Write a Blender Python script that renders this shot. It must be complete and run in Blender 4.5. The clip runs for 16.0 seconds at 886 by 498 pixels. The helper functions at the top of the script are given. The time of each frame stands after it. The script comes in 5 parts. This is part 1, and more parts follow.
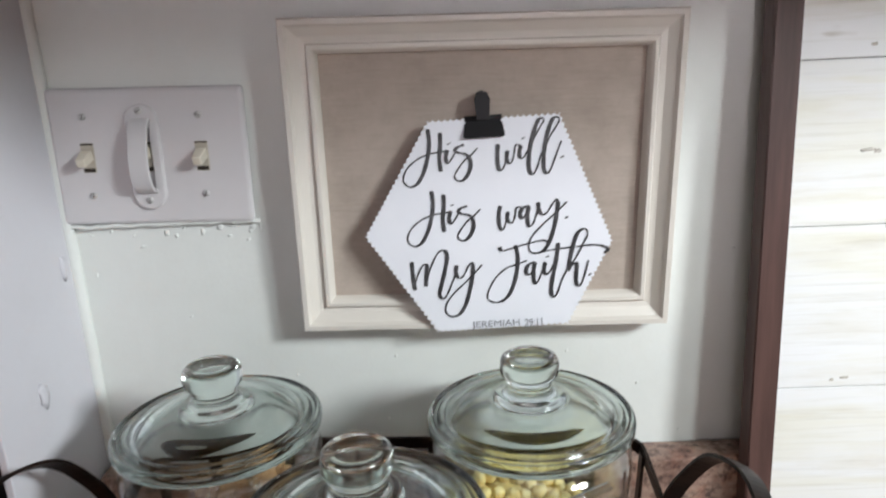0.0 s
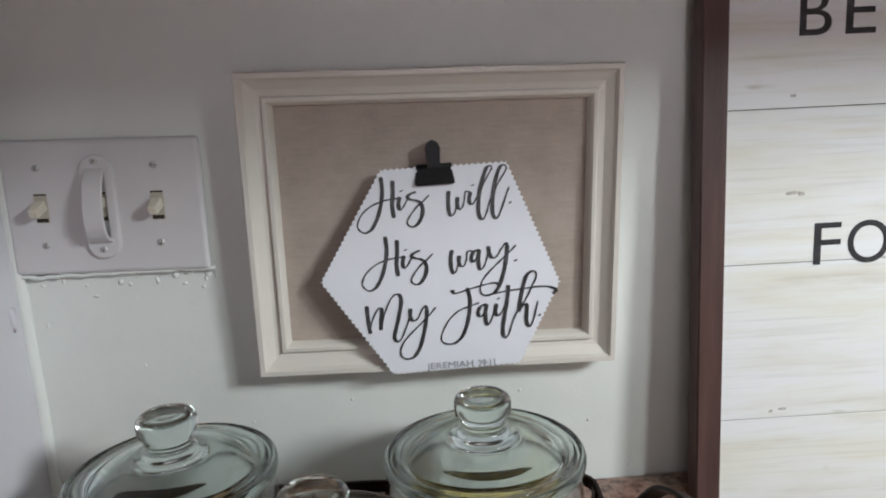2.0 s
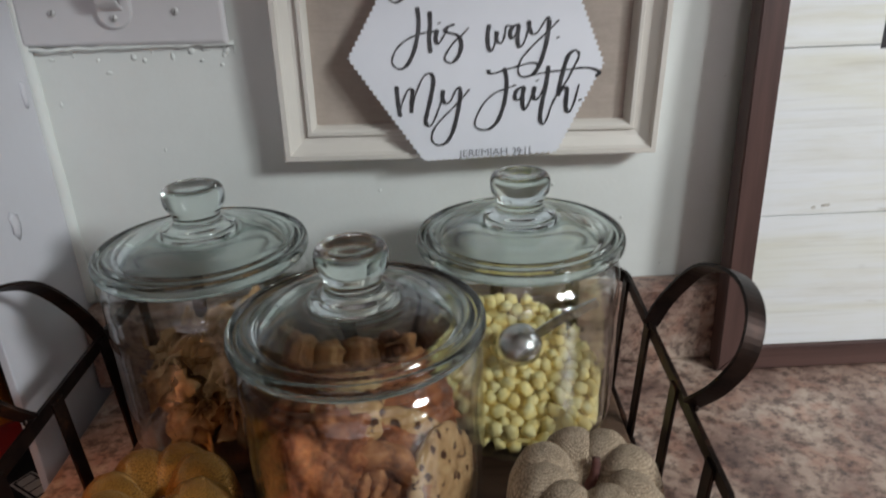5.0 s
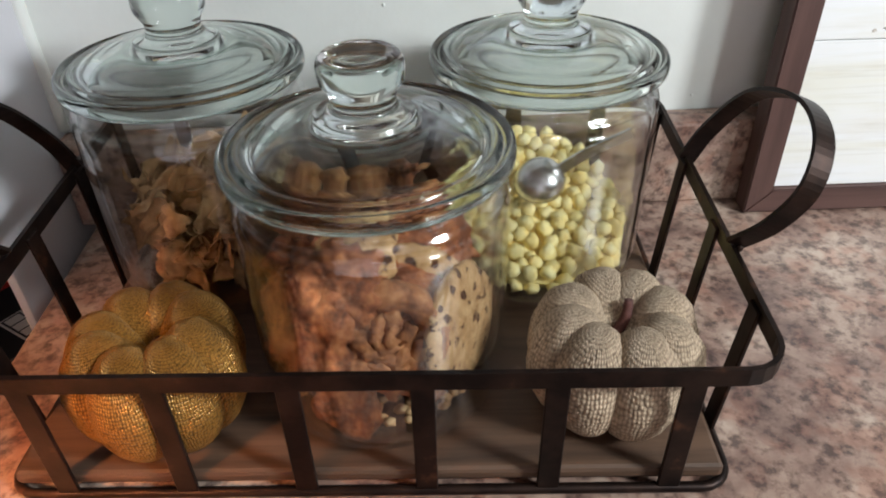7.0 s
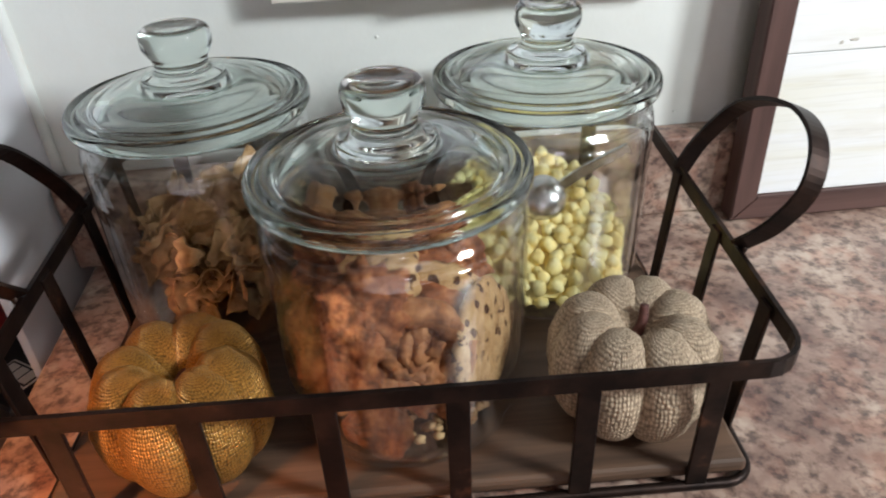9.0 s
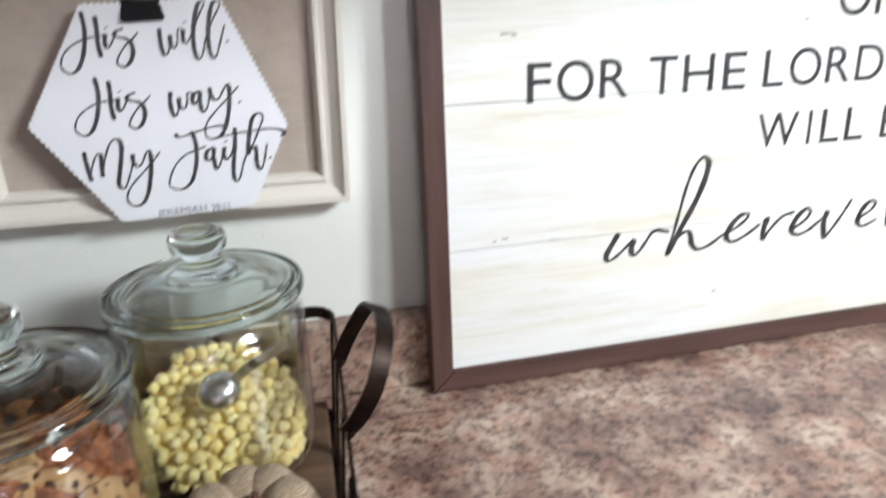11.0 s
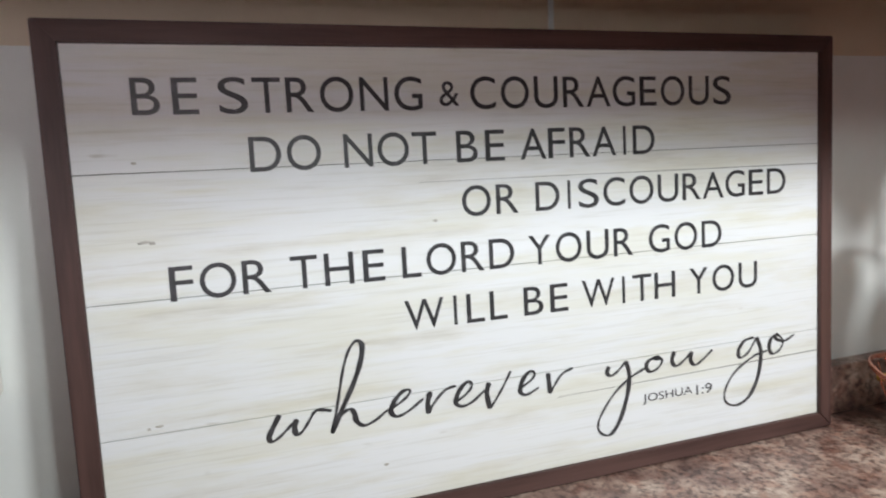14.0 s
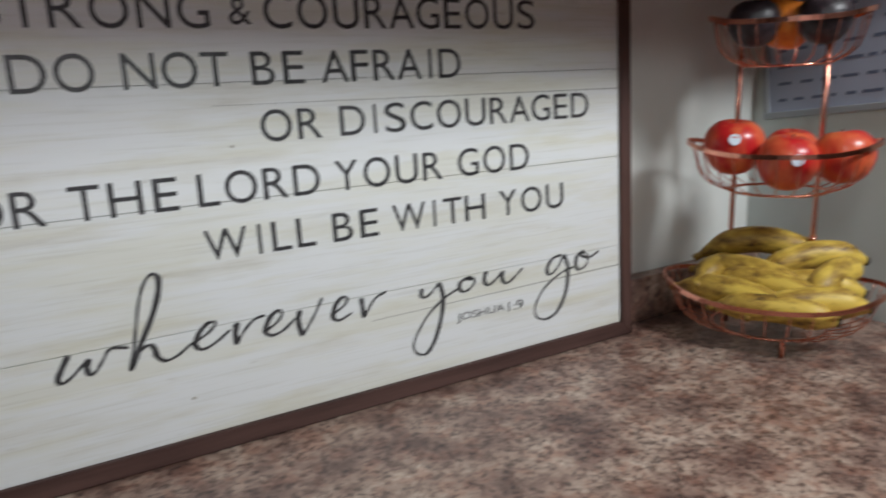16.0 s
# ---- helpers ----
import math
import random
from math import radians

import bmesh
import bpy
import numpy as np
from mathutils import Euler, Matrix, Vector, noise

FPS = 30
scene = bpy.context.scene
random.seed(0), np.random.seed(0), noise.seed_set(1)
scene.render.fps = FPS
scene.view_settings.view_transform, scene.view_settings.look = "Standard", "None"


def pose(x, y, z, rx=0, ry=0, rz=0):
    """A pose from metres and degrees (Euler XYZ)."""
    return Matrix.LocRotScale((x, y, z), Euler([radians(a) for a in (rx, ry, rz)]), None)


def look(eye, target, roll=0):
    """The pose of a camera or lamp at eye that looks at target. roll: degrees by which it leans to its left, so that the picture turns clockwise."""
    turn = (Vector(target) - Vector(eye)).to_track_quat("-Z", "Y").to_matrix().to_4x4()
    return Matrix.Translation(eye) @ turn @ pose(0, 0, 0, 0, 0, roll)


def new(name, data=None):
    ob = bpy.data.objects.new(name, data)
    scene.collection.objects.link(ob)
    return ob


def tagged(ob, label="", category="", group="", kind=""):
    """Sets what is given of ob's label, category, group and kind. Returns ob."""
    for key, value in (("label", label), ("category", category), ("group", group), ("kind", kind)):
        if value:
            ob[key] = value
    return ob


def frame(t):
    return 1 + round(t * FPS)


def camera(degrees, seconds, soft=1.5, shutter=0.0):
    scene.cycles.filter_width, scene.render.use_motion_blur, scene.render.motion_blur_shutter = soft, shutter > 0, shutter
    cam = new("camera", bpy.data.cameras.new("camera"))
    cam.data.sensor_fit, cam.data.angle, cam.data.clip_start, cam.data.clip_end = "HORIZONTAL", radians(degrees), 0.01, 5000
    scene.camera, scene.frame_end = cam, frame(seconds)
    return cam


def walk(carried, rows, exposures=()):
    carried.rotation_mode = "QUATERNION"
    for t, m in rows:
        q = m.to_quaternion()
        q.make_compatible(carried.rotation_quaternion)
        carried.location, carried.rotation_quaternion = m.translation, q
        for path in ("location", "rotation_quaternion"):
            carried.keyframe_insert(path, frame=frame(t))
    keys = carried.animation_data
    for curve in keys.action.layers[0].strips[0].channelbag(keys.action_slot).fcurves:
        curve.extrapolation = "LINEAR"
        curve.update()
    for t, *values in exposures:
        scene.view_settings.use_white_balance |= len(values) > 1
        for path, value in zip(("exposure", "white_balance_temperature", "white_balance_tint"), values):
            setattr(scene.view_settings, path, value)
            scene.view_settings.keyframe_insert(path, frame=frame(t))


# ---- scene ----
cam = camera(64.8, 16.0, 1.9, 0.36)
PATH = [
    (0, (-0.0059, -0.6281, 1.3767), (-0.0416, 1.2993, 0.8440), -2.66),
    (0.5, (-0.0116, -0.6203, 1.3845), (0.0592, 1.3329, 0.9604), -2.20),
    (1, (-0.0145, -0.6272, 1.3879), (0.0893, 1.3284, 0.9819), -2.15),
    (1.5, (-0.0054, -0.6394, 1.3835), (0.0793, 1.3183, 0.9833), -2.55),
    (2, (-0.0021, -0.6459, 1.3812), (0.0892, 1.3080, 0.9643), -2.70),
    (2.5, (-0.0052, -0.6507, 1.3756), (0.1060, 1.2935, 0.9198), -2.26),
    (3, (-0.0095, -0.6574, 1.3611), (0.1142, 1.2782, 0.8731), -1.40),
    (3.5, (-0.0144, -0.6596, 1.3495), (0.1008, 1.2673, 0.8261), -1.55),
    (4, (-0.0150, -0.6606, 1.3429), (0.0692, 1.2526, 0.7662), -1.80),
    (4.5, (-0.0173, -0.6518, 1.3291), (0.0402, 1.2341, 0.6656), -1.84),
    (5, (-0.0258, -0.6351, 1.3126), (0.0197, 1.1953, 0.5077), -2.14),
    (5.2, (-0.0274, -0.6239, 1.2998), (0.0169, 1.1845, 0.4466), -2.71),
    (7.5, (-0.0557, -0.5917, 1.2744), (-0.0013, 1.0076, 0.0748), -0.83),
    (8, (-0.0725, -0.5913, 1.2761), (-0.0664, 1.0237, 0.0964), -2.11),
    (8.2, (-0.0775, -0.5859, 1.2754), (-0.0620, 1.0465, 0.1199), -2.42),
    (10.3, (-0.0729, -0.6453, 1.2733), (0.3526, 1.0226, 0.2549), -1.62),
    (10.5, (-0.0101, -0.6488, 1.2895), (0.4002, 1.0454, 0.3090), -2.86),
    (11, (0.1150, -0.6962, 1.3371), (0.5588, 1.1135, 0.6103), -1.58),
    (11.5, (0.2254, -0.7496, 1.3644), (0.6145, 1.1603, 0.9162), -2.12),
    (12, (0.2776, -0.7836, 1.3665), (0.5825, 1.1752, 1.1020), -3.01),
    (12.5, (0.3254, -0.8071, 1.3780), (0.6538, 1.1587, 1.2121), -3.07),
    (13, (0.3529, -0.8224, 1.3681), (0.8092, 1.1119, 1.1440), -3.31),
    (13.5, (0.3789, -0.8460, 1.3612), (0.9504, 1.0562, 1.1271), -3.06),
    (14, (0.3906, -0.8563, 1.3713), (1.0675, 1.0049, 1.0923), -2.27),
    (14.5, (0.3986, -0.8609, 1.3629), (1.1390, 0.9613, 1.0004), -2.39),
    (15, (0.3975, -0.8606, 1.3521), (1.1243, 0.9458, 0.8955), -1.98),
    (15.5, (0.4133, -0.8745, 1.3549), (1.1527, 0.9097, 0.8354), -2.63),
    (16, (0.4660, -0.8926, 1.3521), (1.4484, 0.7854, 0.8840), -2.29),
]
LIGHT = [(0, 0.36), (0.5, 0.19), (1, 0.04), (1.5, -0.07), (2.5, -0.22), (3.5, -0.33), (5, -0.31), (7.5, 0.45), (8.2, 0.46), (10.4, 0.49), (11, 0.38), (11.5, 0.07), (12, -0.06), (12.5, -0.15), (13.5, -0.26), (14, -0.28), (15, -0.68), (15.5, -0.85), (16, -0.90)]
walk(cam, [(t, look(eye, target, roll)) for t, eye, target, roll in PATH], LIGHT)


# ---- light ----
world = bpy.data.worlds.new("world")
world.use_nodes = True
scene.world = world
wbg = world.node_tree.nodes["Background"]
wbg.inputs["Color"].default_value = (0.9, 0.93, 1.0, 1)
wbg.inputs["Strength"].default_value = 0.02


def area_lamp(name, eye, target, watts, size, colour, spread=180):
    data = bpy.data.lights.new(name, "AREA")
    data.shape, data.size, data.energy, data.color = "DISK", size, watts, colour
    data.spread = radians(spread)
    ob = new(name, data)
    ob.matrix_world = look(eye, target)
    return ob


# the lamp over the worktop, the kitchen's pendant lamp, the broad ceiling lamp, two unseen fills added
# across the room (one broad, one aimed upward), and the warm lamp of the next room
area_lamp("worktop_lamp", (0.74, -0.86, 1.70), (0.5, -0.10, 1.1), 4.0, 0.13, (0.87, 0.975, 0.98))
area_lamp("kitchen_lamp", (1.58, -1.25, 2.10), (0.9, -0.05, 1.1), 34.0, 0.34, (0.91, 0.965, 1.0))
area_lamp("ceiling_lamp", (0.5, -2.1, 2.38), (0.3, -1.0, 0.9), 1.5, 0.9, (1.0, 0.92, 1.0))
# unseen broad fill added to lift the whole wall; there is no window
area_lamp("room_fill", (-0.3, -2.80, 1.32), (0.3, 0.0, 1.4), 6.5, 2.1, (1.0, 0.925, 0.985))
# unseen narrow fill aimed upward, added to brighten the upper wall
area_lamp("upper_wall_fill", (0.2, -2.70, 1.35), (0.4, 0.0, 2.47), 4.0, 0.6, (1.0, 0.925, 0.985), 57)
area_lamp("side_room_lamp", (-0.66, -0.78, 1.42), (-0.34, -0.42, 0.92), 0.55, 0.10, (1.0, 0.40, 0.15), 36)


# ---- materials ----
def mat(name, colour, rough=0.5, metal=0.0, **more):
    m = bpy.data.materials.new(name)
    m.use_nodes = True
    b = m.node_tree.nodes["Principled BSDF"]
    b.inputs["Base Color"].default_value = (*colour, 1)
    b.inputs["Roughness"].default_value = rough
    b.inputs["Metallic"].default_value = metal
    for key, value in more.items():
        b.inputs[key.replace("_", " ")].default_value = value
    return m


def node(m, kind, **settings):
    n = m.node_tree.nodes.new(kind)
    for key, value in settings.items():
        n.inputs[key.replace("_", " ")].default_value = value
    return n


def link(m, a, b):
    m.node_tree.links.new(a, b)


def coords(m, scale=(1, 1, 1), turn=(0, 0, 0)):
    c = node(m, "ShaderNodeTexCoord")
    p = node(m, "ShaderNodeMapping", Scale=scale, Rotation=turn)
    link(m, c.outputs["Object"], p.inputs["Vector"])
    return p.outputs["Vector"]


def noise_out(m, vec, scale, detail=4.0, rough=0.55):
    n = node(m, "ShaderNodeTexNoise", Scale=scale, Detail=detail, Roughness=rough)
    link(m, vec, n.inputs["Vector"])
    return n.outputs["Fac"]


def ramp(m, fac, stops):
    r = m.node_tree.nodes.new("ShaderNodeValToRGB")
    els = r.color_ramp.elements
    while len(els) < len(stops):
        els.new(0.5)
    for e, (p, c) in zip(els, stops):
        e.position, e.color = p, (*c, 1)
    link(m, fac, r.inputs["Fac"])
    return r.outputs["Color"]


def mix(m, fac, a, b, blend="MIX"):
    n = m.node_tree.nodes.new("ShaderNodeMix")
    n.data_type, n.blend_type = "RGBA", blend
    for sock, value in ((n.inputs[0], fac), (n.inputs[6], a), (n.inputs[7], b)):
        if isinstance(value, (int, float)):
            sock.default_value = value
        elif isinstance(value, tuple):
            sock.default_value = (*value, 1)
        else:
            link(m, value, sock)
    return n.outputs[2]


def shade(m, colour=None, rough=None, bump=None, strength=0.3, distance=0.001):
    b = m.node_tree.nodes["Principled BSDF"]
    if colour is not None:
        link(m, colour, b.inputs["Base Color"])
    if rough is not None:
        link(m, rough, b.inputs["Roughness"])
    if bump is not None:
        n = node(m, "ShaderNodeBump", Strength=strength, Distance=distance)
        link(m, bump, n.inputs["Height"])
        link(m, n.outputs["Normal"], b.inputs["Normal"])
    return m


def paint(name, colour, spread=0.06, rough=0.45, orange_peel=0.25):
    """Brushed and rolled wall paint with faint stains."""
    m = mat(name, colour, rough)
    v = coords(m)
    dark = tuple(c * (1 - spread) for c in colour)
    lite = tuple(min(1, c * (1 + spread * 0.5)) for c in colour)
    col = mix(m, noise_out(m, v, 5.0, 5.0), dark, lite)
    smear = ramp(m, noise_out(m, v, 14.0, 5.0, 0.7), [(0.3, (0.93, 0.92, 0.91)), (0.55, (1, 1, 1))])
    col = mix(m, 0.5, col, smear, "MULTIPLY")
    bump = mix(m, 0.5, noise_out(m, v, 220.0, 3.0), noise_out(m, v, 28.0, 3.0))
    return shade(m, col, None, bump, orange_peel, 0.0012)


WALL = paint("white_wall_paint", (0.78, 0.80, 0.77))
TAN = paint("tan_wall", (0.70, 0.58, 0.43))
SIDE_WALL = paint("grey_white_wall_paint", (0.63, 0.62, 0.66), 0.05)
FAR_WALL = paint("grey_green_wall_paint", (0.62, 0.68, 0.66), 0.05)
CEILING = paint("ceiling_paint", (0.8, 0.8, 0.78))
PLATE = paint("painted_plastic", (0.67, 0.65, 0.66), 0.03, 0.32, 0.08)
CREAM_FRAME = paint("cream_frame_paint", (0.70, 0.66, 0.60), 0.05, 0.38, 0.06)
# the next room's lack of light, put into a near-black colour
DARK_ROOM = paint("dim_room_shade", (0.10, 0.06, 0.045), 0.2, 0.7)


def laminate():
    """Speckled brown stone-pattern laminate."""
    m = mat("stone_laminate", (0.3, 0.2, 0.16), 0.34)
    v = coords(m)
    big = ramp(m, noise_out(m, v, 15.0, 6.0, 0.62), [(0.33, (0.13, 0.080, 0.068)), (0.45, (0.26, 0.175, 0.145)), (0.54, (0.37, 0.275, 0.225)), (0.66, (0.50, 0.41, 0.345))])
    fine = ramp(m, noise_out(m, v, 105.0, 4.0, 0.65), [(0.36, (0.12, 0.08, 0.08)), (0.46, (0.62, 0.55, 0.53)), (0.56, (1, 0.97, 0.94))])
    col = mix(m, 0.80, big, fine, "MULTIPLY")
    red = ramp(m, noise_out(m, v, 40.0, 3.0), [(0.50, (1, 1, 1)), (0.62, (0.84, 0.54, 0.46))])
    col = mix(m, 0.5, col, red, "MULTIPLY")
    col = mix(m, 1.0, col, (1.01, 0.99, 0.975), "MULTIPLY")
    return shade(m, col, None, noise_out(m, v, 300.0), 0.06, 0.0006)


LAMINATE = laminate()


def wood(name, dark, lite, rough=0.55, along=0, grain=1.0):
    m = mat(name, lite, rough)
    sc = [26.0 * grain, 26.0 * grain, 26.0 * grain]
    sc[along] = 1.6 * grain
    v = coords(m, tuple(sc))
    rings = noise_out(m, v, 2.2, 6.0, 0.65)
    col = ramp(m, rings, [(0.3, dark), (0.62, lite)])
    info = node(m, "ShaderNodeObjectInfo")
    col = mix(m, 0.25, col, ramp(m, info.outputs["Random"], [(0.0, (0.75, 0.75, 0.75)), (1.0, (1, 1, 1))]), "MULTIPLY")
    return shade(m, col, None, rings, 0.35, 0.0012)


BOARD = wood("weathered_board", (0.030, 0.016, 0.010), (0.125, 0.070, 0.042), 0.6)
SIGN_FRAME = wood("dark_walnut_stain_along", (0.045, 0.020, 0.017), (0.105, 0.053, 0.044), 0.5)
SIGN_FRAME_UP = wood("dark_walnut_stain_up", (0.045, 0.020, 0.017), (0.105, 0.053, 0.044), 0.5, along=2)


def whitewash():
    """Whitewashed boards with grey knots and yellowish streaks."""
    m = mat("whitewashed_board", (0.8, 0.79, 0.77), 0.42)
    v = coords(m, (3.2, 1.0, 24.0))
    info = node(m, "ShaderNodeObjectInfo")
    shift = node(m, "ShaderNodeVectorMath")
    link(m, v, shift.inputs[0])
    scale = node(m, "ShaderNodeVectorMath")
    scale.operation = "SCALE"
    scale.inputs[0].default_value = (17.0, 5.0, 3.0)
    link(m, info.outputs["Random"], scale.inputs["Scale"])
    link(m, scale.outputs[0], shift.inputs[1])
    v = shift.outputs[0]
    streak = noise_out(m, v, 1.3, 6.0, 0.62)
    col = ramp(m, streak, [(0.20, (0.60, 0.58, 0.52)), (0.37, (0.765, 0.76, 0.725)), (0.48, (0.81, 0.82, 0.82)), (0.62, (0.82, 0.83, 0.84)), (0.74, (0.78, 0.775, 0.72))])
    v2 = coords(m, (1.0, 1.0, 9.0))
    warm = ramp(m, noise_out(m, v2, 2.4, 4.0, 0.6), [(0.46, (1, 1, 1)), (0.60, (0.95, 0.93, 0.83)), (0.72, (0.92, 0.89, 0.79))])
    col = mix(m, 0.8, col, warm, "MULTIPLY")
    hair = ramp(m, noise_out(m, coords(m, (5.0, 1.0, 170.0)), 1.4, 4.0, 0.6), [(0.30, (0.86, 0.85, 0.82)), (0.48, (1, 1, 1))])
    col = mix(m, 0.8, col, hair, "MULTIPLY")
    v3 = coords(m, (9.0, 1.0, 34.0))
    knots = ramp(m, noise_out(m, v3, 1.6, 2.0), [(0.70, (1, 1, 1)), (0.80, (0.62, 0.58, 0.52))])
    col = mix(m, 0.75, col, knots, "MULTIPLY")
    return shade(m, col, None, streak, 0.15, 0.0008)


WHITEWASH = whitewash()
GAP = mat("board_joint", (0.10, 0.085, 0.075), 0.8)
INK = mat("charcoal_letter_paint", (0.036, 0.035, 0.037), 0.38)
shade(INK, ramp(INK, noise_out(INK, coords(INK), 55.0, 4.0, 0.7), [(0.35, (0.026, 0.025, 0.027)), (0.55, (0.042, 0.041, 0.044)), (0.72, (0.10, 0.098, 0.105))]))
GREY_INK = mat("grey_print", (0.33, 0.33, 0.36), 0.6)


def card():
    m = mat("white_card", (0.82, 0.83, 0.88), 0.6)
    v = coords(m)
    col = mix(m, noise_out(m, v, 30.0), (0.78, 0.79, 0.84), (0.85, 0.86, 0.91))
    return shade(m, col, None, noise_out(m, v, 500.0), 0.08, 0.0004)


CARD = card()


def linen():
    m = mat("linen_cloth", (0.47, 0.38, 0.30), 0.9)
    v = coords(m)
    w1 = node(m, "ShaderNodeTexWave", Scale=420.0, Distortion=2.5, Detail=2.0)
    w2 = node(m, "ShaderNodeTexWave", Scale=420.0, Distortion=2.5, Detail=2.0)
    w1.bands_direction, w2.bands_direction = "X", "Z"
    link(m, v, w1.inputs["Vector"])
    link(m, v, w2.inputs["Vector"])
    weave = mix(m, 0.5, w1.outputs["Color"], w2.outputs["Color"])
    base = ramp(m, noise_out(m, v, 26.0, 6.0, 0.7), [(0.3, (0.40, 0.335, 0.285)), (0.65, (0.50, 0.425, 0.365))])
    slub = ramp(m, noise_out(m, coords(m, (30.0, 1.0, 420.0)), 1.0, 3.0), [(0.3, (0.88, 0.87, 0.86)), (0.6, (1, 1, 1))])
    col = mix(m, 0.6, base, slub, "MULTIPLY")
    col = mix(m, 0.22, col, weave, "MULTIPLY")
    col = mix(m, 1.0, col, (1.15, 1.15, 1.15), "MULTIPLY")
    return shade(m, col, None, weave, 0.5, 0.0006)


LINEN = linen()
BLACK_METAL = shade(mat("black_enamel", (0.008, 0.008, 0.009), 0.42, 0.0, Specular_IOR_Level=0.25))
SCREW = mat("painted_screw", (0.62, 0.61, 0.6), 0.35, 0.2)
RECESS_SHADE = mat("recess_shade", (0.03, 0.022, 0.015), 0.8)
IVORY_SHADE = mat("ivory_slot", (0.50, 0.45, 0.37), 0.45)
TOGGLE = mat("ivory_toggle", (0.72, 0.66, 0.55), 0.35)


def bronze():
    m = mat("oil_rubbed_bronze", (0.05, 0.035, 0.028), 0.44, 0.75, Specular_IOR_Level=0.3)
    v = coords(m)
    n = noise_out(m, v, 40.0, 4.0)
    col = ramp(m, n, [(0.4, (0.014, 0.009, 0.008)), (0.64, (0.036, 0.021, 0.016)), (0.78, (0.14, 0.062, 0.037))])
    return shade(m, col, None, noise_out(m, v, 180.0), 0.2, 0.0005)


BRONZE = bronze()
COPPER = shade(mat("copper_wire", (0.82, 0.36, 0.26), 0.22, 1.0))
STEEL = mat("polished_steel", (0.75, 0.75, 0.76), 0.27, 1.0)


def clear_wall(name, tint):
    """The thin blown wall of a jar: clear, with mirror-like gloss at grazing angles."""
    m = bpy.data.materials.new(name)
    m.use_nodes = True
    nt = m.node_tree
    nt.nodes.remove(nt.nodes["Principled BSDF"])
    clear = node(m, "ShaderNodeBsdfTransparent", Color=(*tint, 1))
    gloss = node(m, "ShaderNodeBsdfGlossy", Color=(1, 1, 1, 1), Roughness=0.05)
    face = node(m, "ShaderNodeLayerWeight", Blend=0.5)
    v = coords(m, (0.35, 0.35, 1.6))
    bump = node(m, "ShaderNodeBump", Strength=0.20, Distance=0.002)
    link(m, noise_out(m, v, 26.0, 2.0), bump.inputs["Height"])
    link(m, bump.outputs["Normal"], gloss.inputs["Normal"])
    power = node(m, "ShaderNodeMath")
    power.operation = "POWER"
    power.inputs[1].default_value = 3.6
    link(m, face.outputs["Facing"], power.inputs[0])
    amount = node(m, "ShaderNodeMapRange")
    amount.inputs["To Min"].default_value = 0.08
    amount.inputs["To Max"].default_value = 0.85
    link(m, power.outputs[0], amount.inputs["Value"])
    mx = node(m, "ShaderNodeMixShader")
    link(m, amount.outputs[0], mx.inputs[0])
    link(m, clear.outputs[0], mx.inputs[1])
    link(m, gloss.outputs[0], mx.inputs[2])
    link(m, mx.outputs[0], nt.nodes["Material Output"].inputs["Surface"])
    return m


JAR_WALL = clear_wall("jar_glass_wall", (0.975, 0.985, 0.982))
JAR_GLASS = mat("thick_jar_glass", (0.77, 0.85, 0.82), 0.02, 0.0, Transmission_Weight=1.0, IOR=1.47)


def lumpy(name, dark, mid, lite, scale, rough=0.8, depth=0.002):
    """Baked or porous food surface."""
    m = mat(name, mid, rough)
    v = coords(m)
    n = noise_out(m, v, scale, 6.0, 0.65)
    info = node(m, "ShaderNodeObjectInfo")
    geo = node(m, "ShaderNodeNewGeometry")
    col = ramp(m, n, [(0.32, dark), (0.5, mid), (0.68, lite)])
    col = mix(m, 0.4, col, ramp(m, geo.outputs["Random Per Island"], [(0, (0.7, 0.7, 0.7)), (1, (1, 1, 1))]), "MULTIPLY")
    return shade(m, col, None, n, 0.7, depth)


KNOT = lumpy("grey_knot", (0.30, 0.27, 0.23), (0.48, 0.45, 0.40), (0.66, 0.63, 0.58), 400.0, 0.6, 0.0003)
COOKIE = lumpy("baked_cookie", (0.070, 0.018, 0.006), (0.28, 0.080, 0.026), (0.48, 0.18, 0.062), 100.0, 0.8, 0.005)
ORANGE_COOKIE = lumpy("orange_cookie", (0.13, 0.042, 0.015), (0.36, 0.135, 0.048), (0.56, 0.26, 0.105), 80.0, 0.75, 0.004)
RIPPLE_COOKIE = lumpy("cracked_cookie", (0.065, 0.018, 0.006), (0.25, 0.080, 0.026), (0.46, 0.18, 0.062), 90.0, 0.75, 0.006)
CRUMB = lumpy("brown_crisps", (0.24, 0.12, 0.052), (0.50, 0.29, 0.135), (0.68, 0.45, 0.23), 45.0)
PUFF = lumpy("yellow_puffs", (0.96, 0.71, 0.24), (1.0, 0.84, 0.38), (1.0, 0.90, 0.52), 70.0, 0.65, 0.0008)


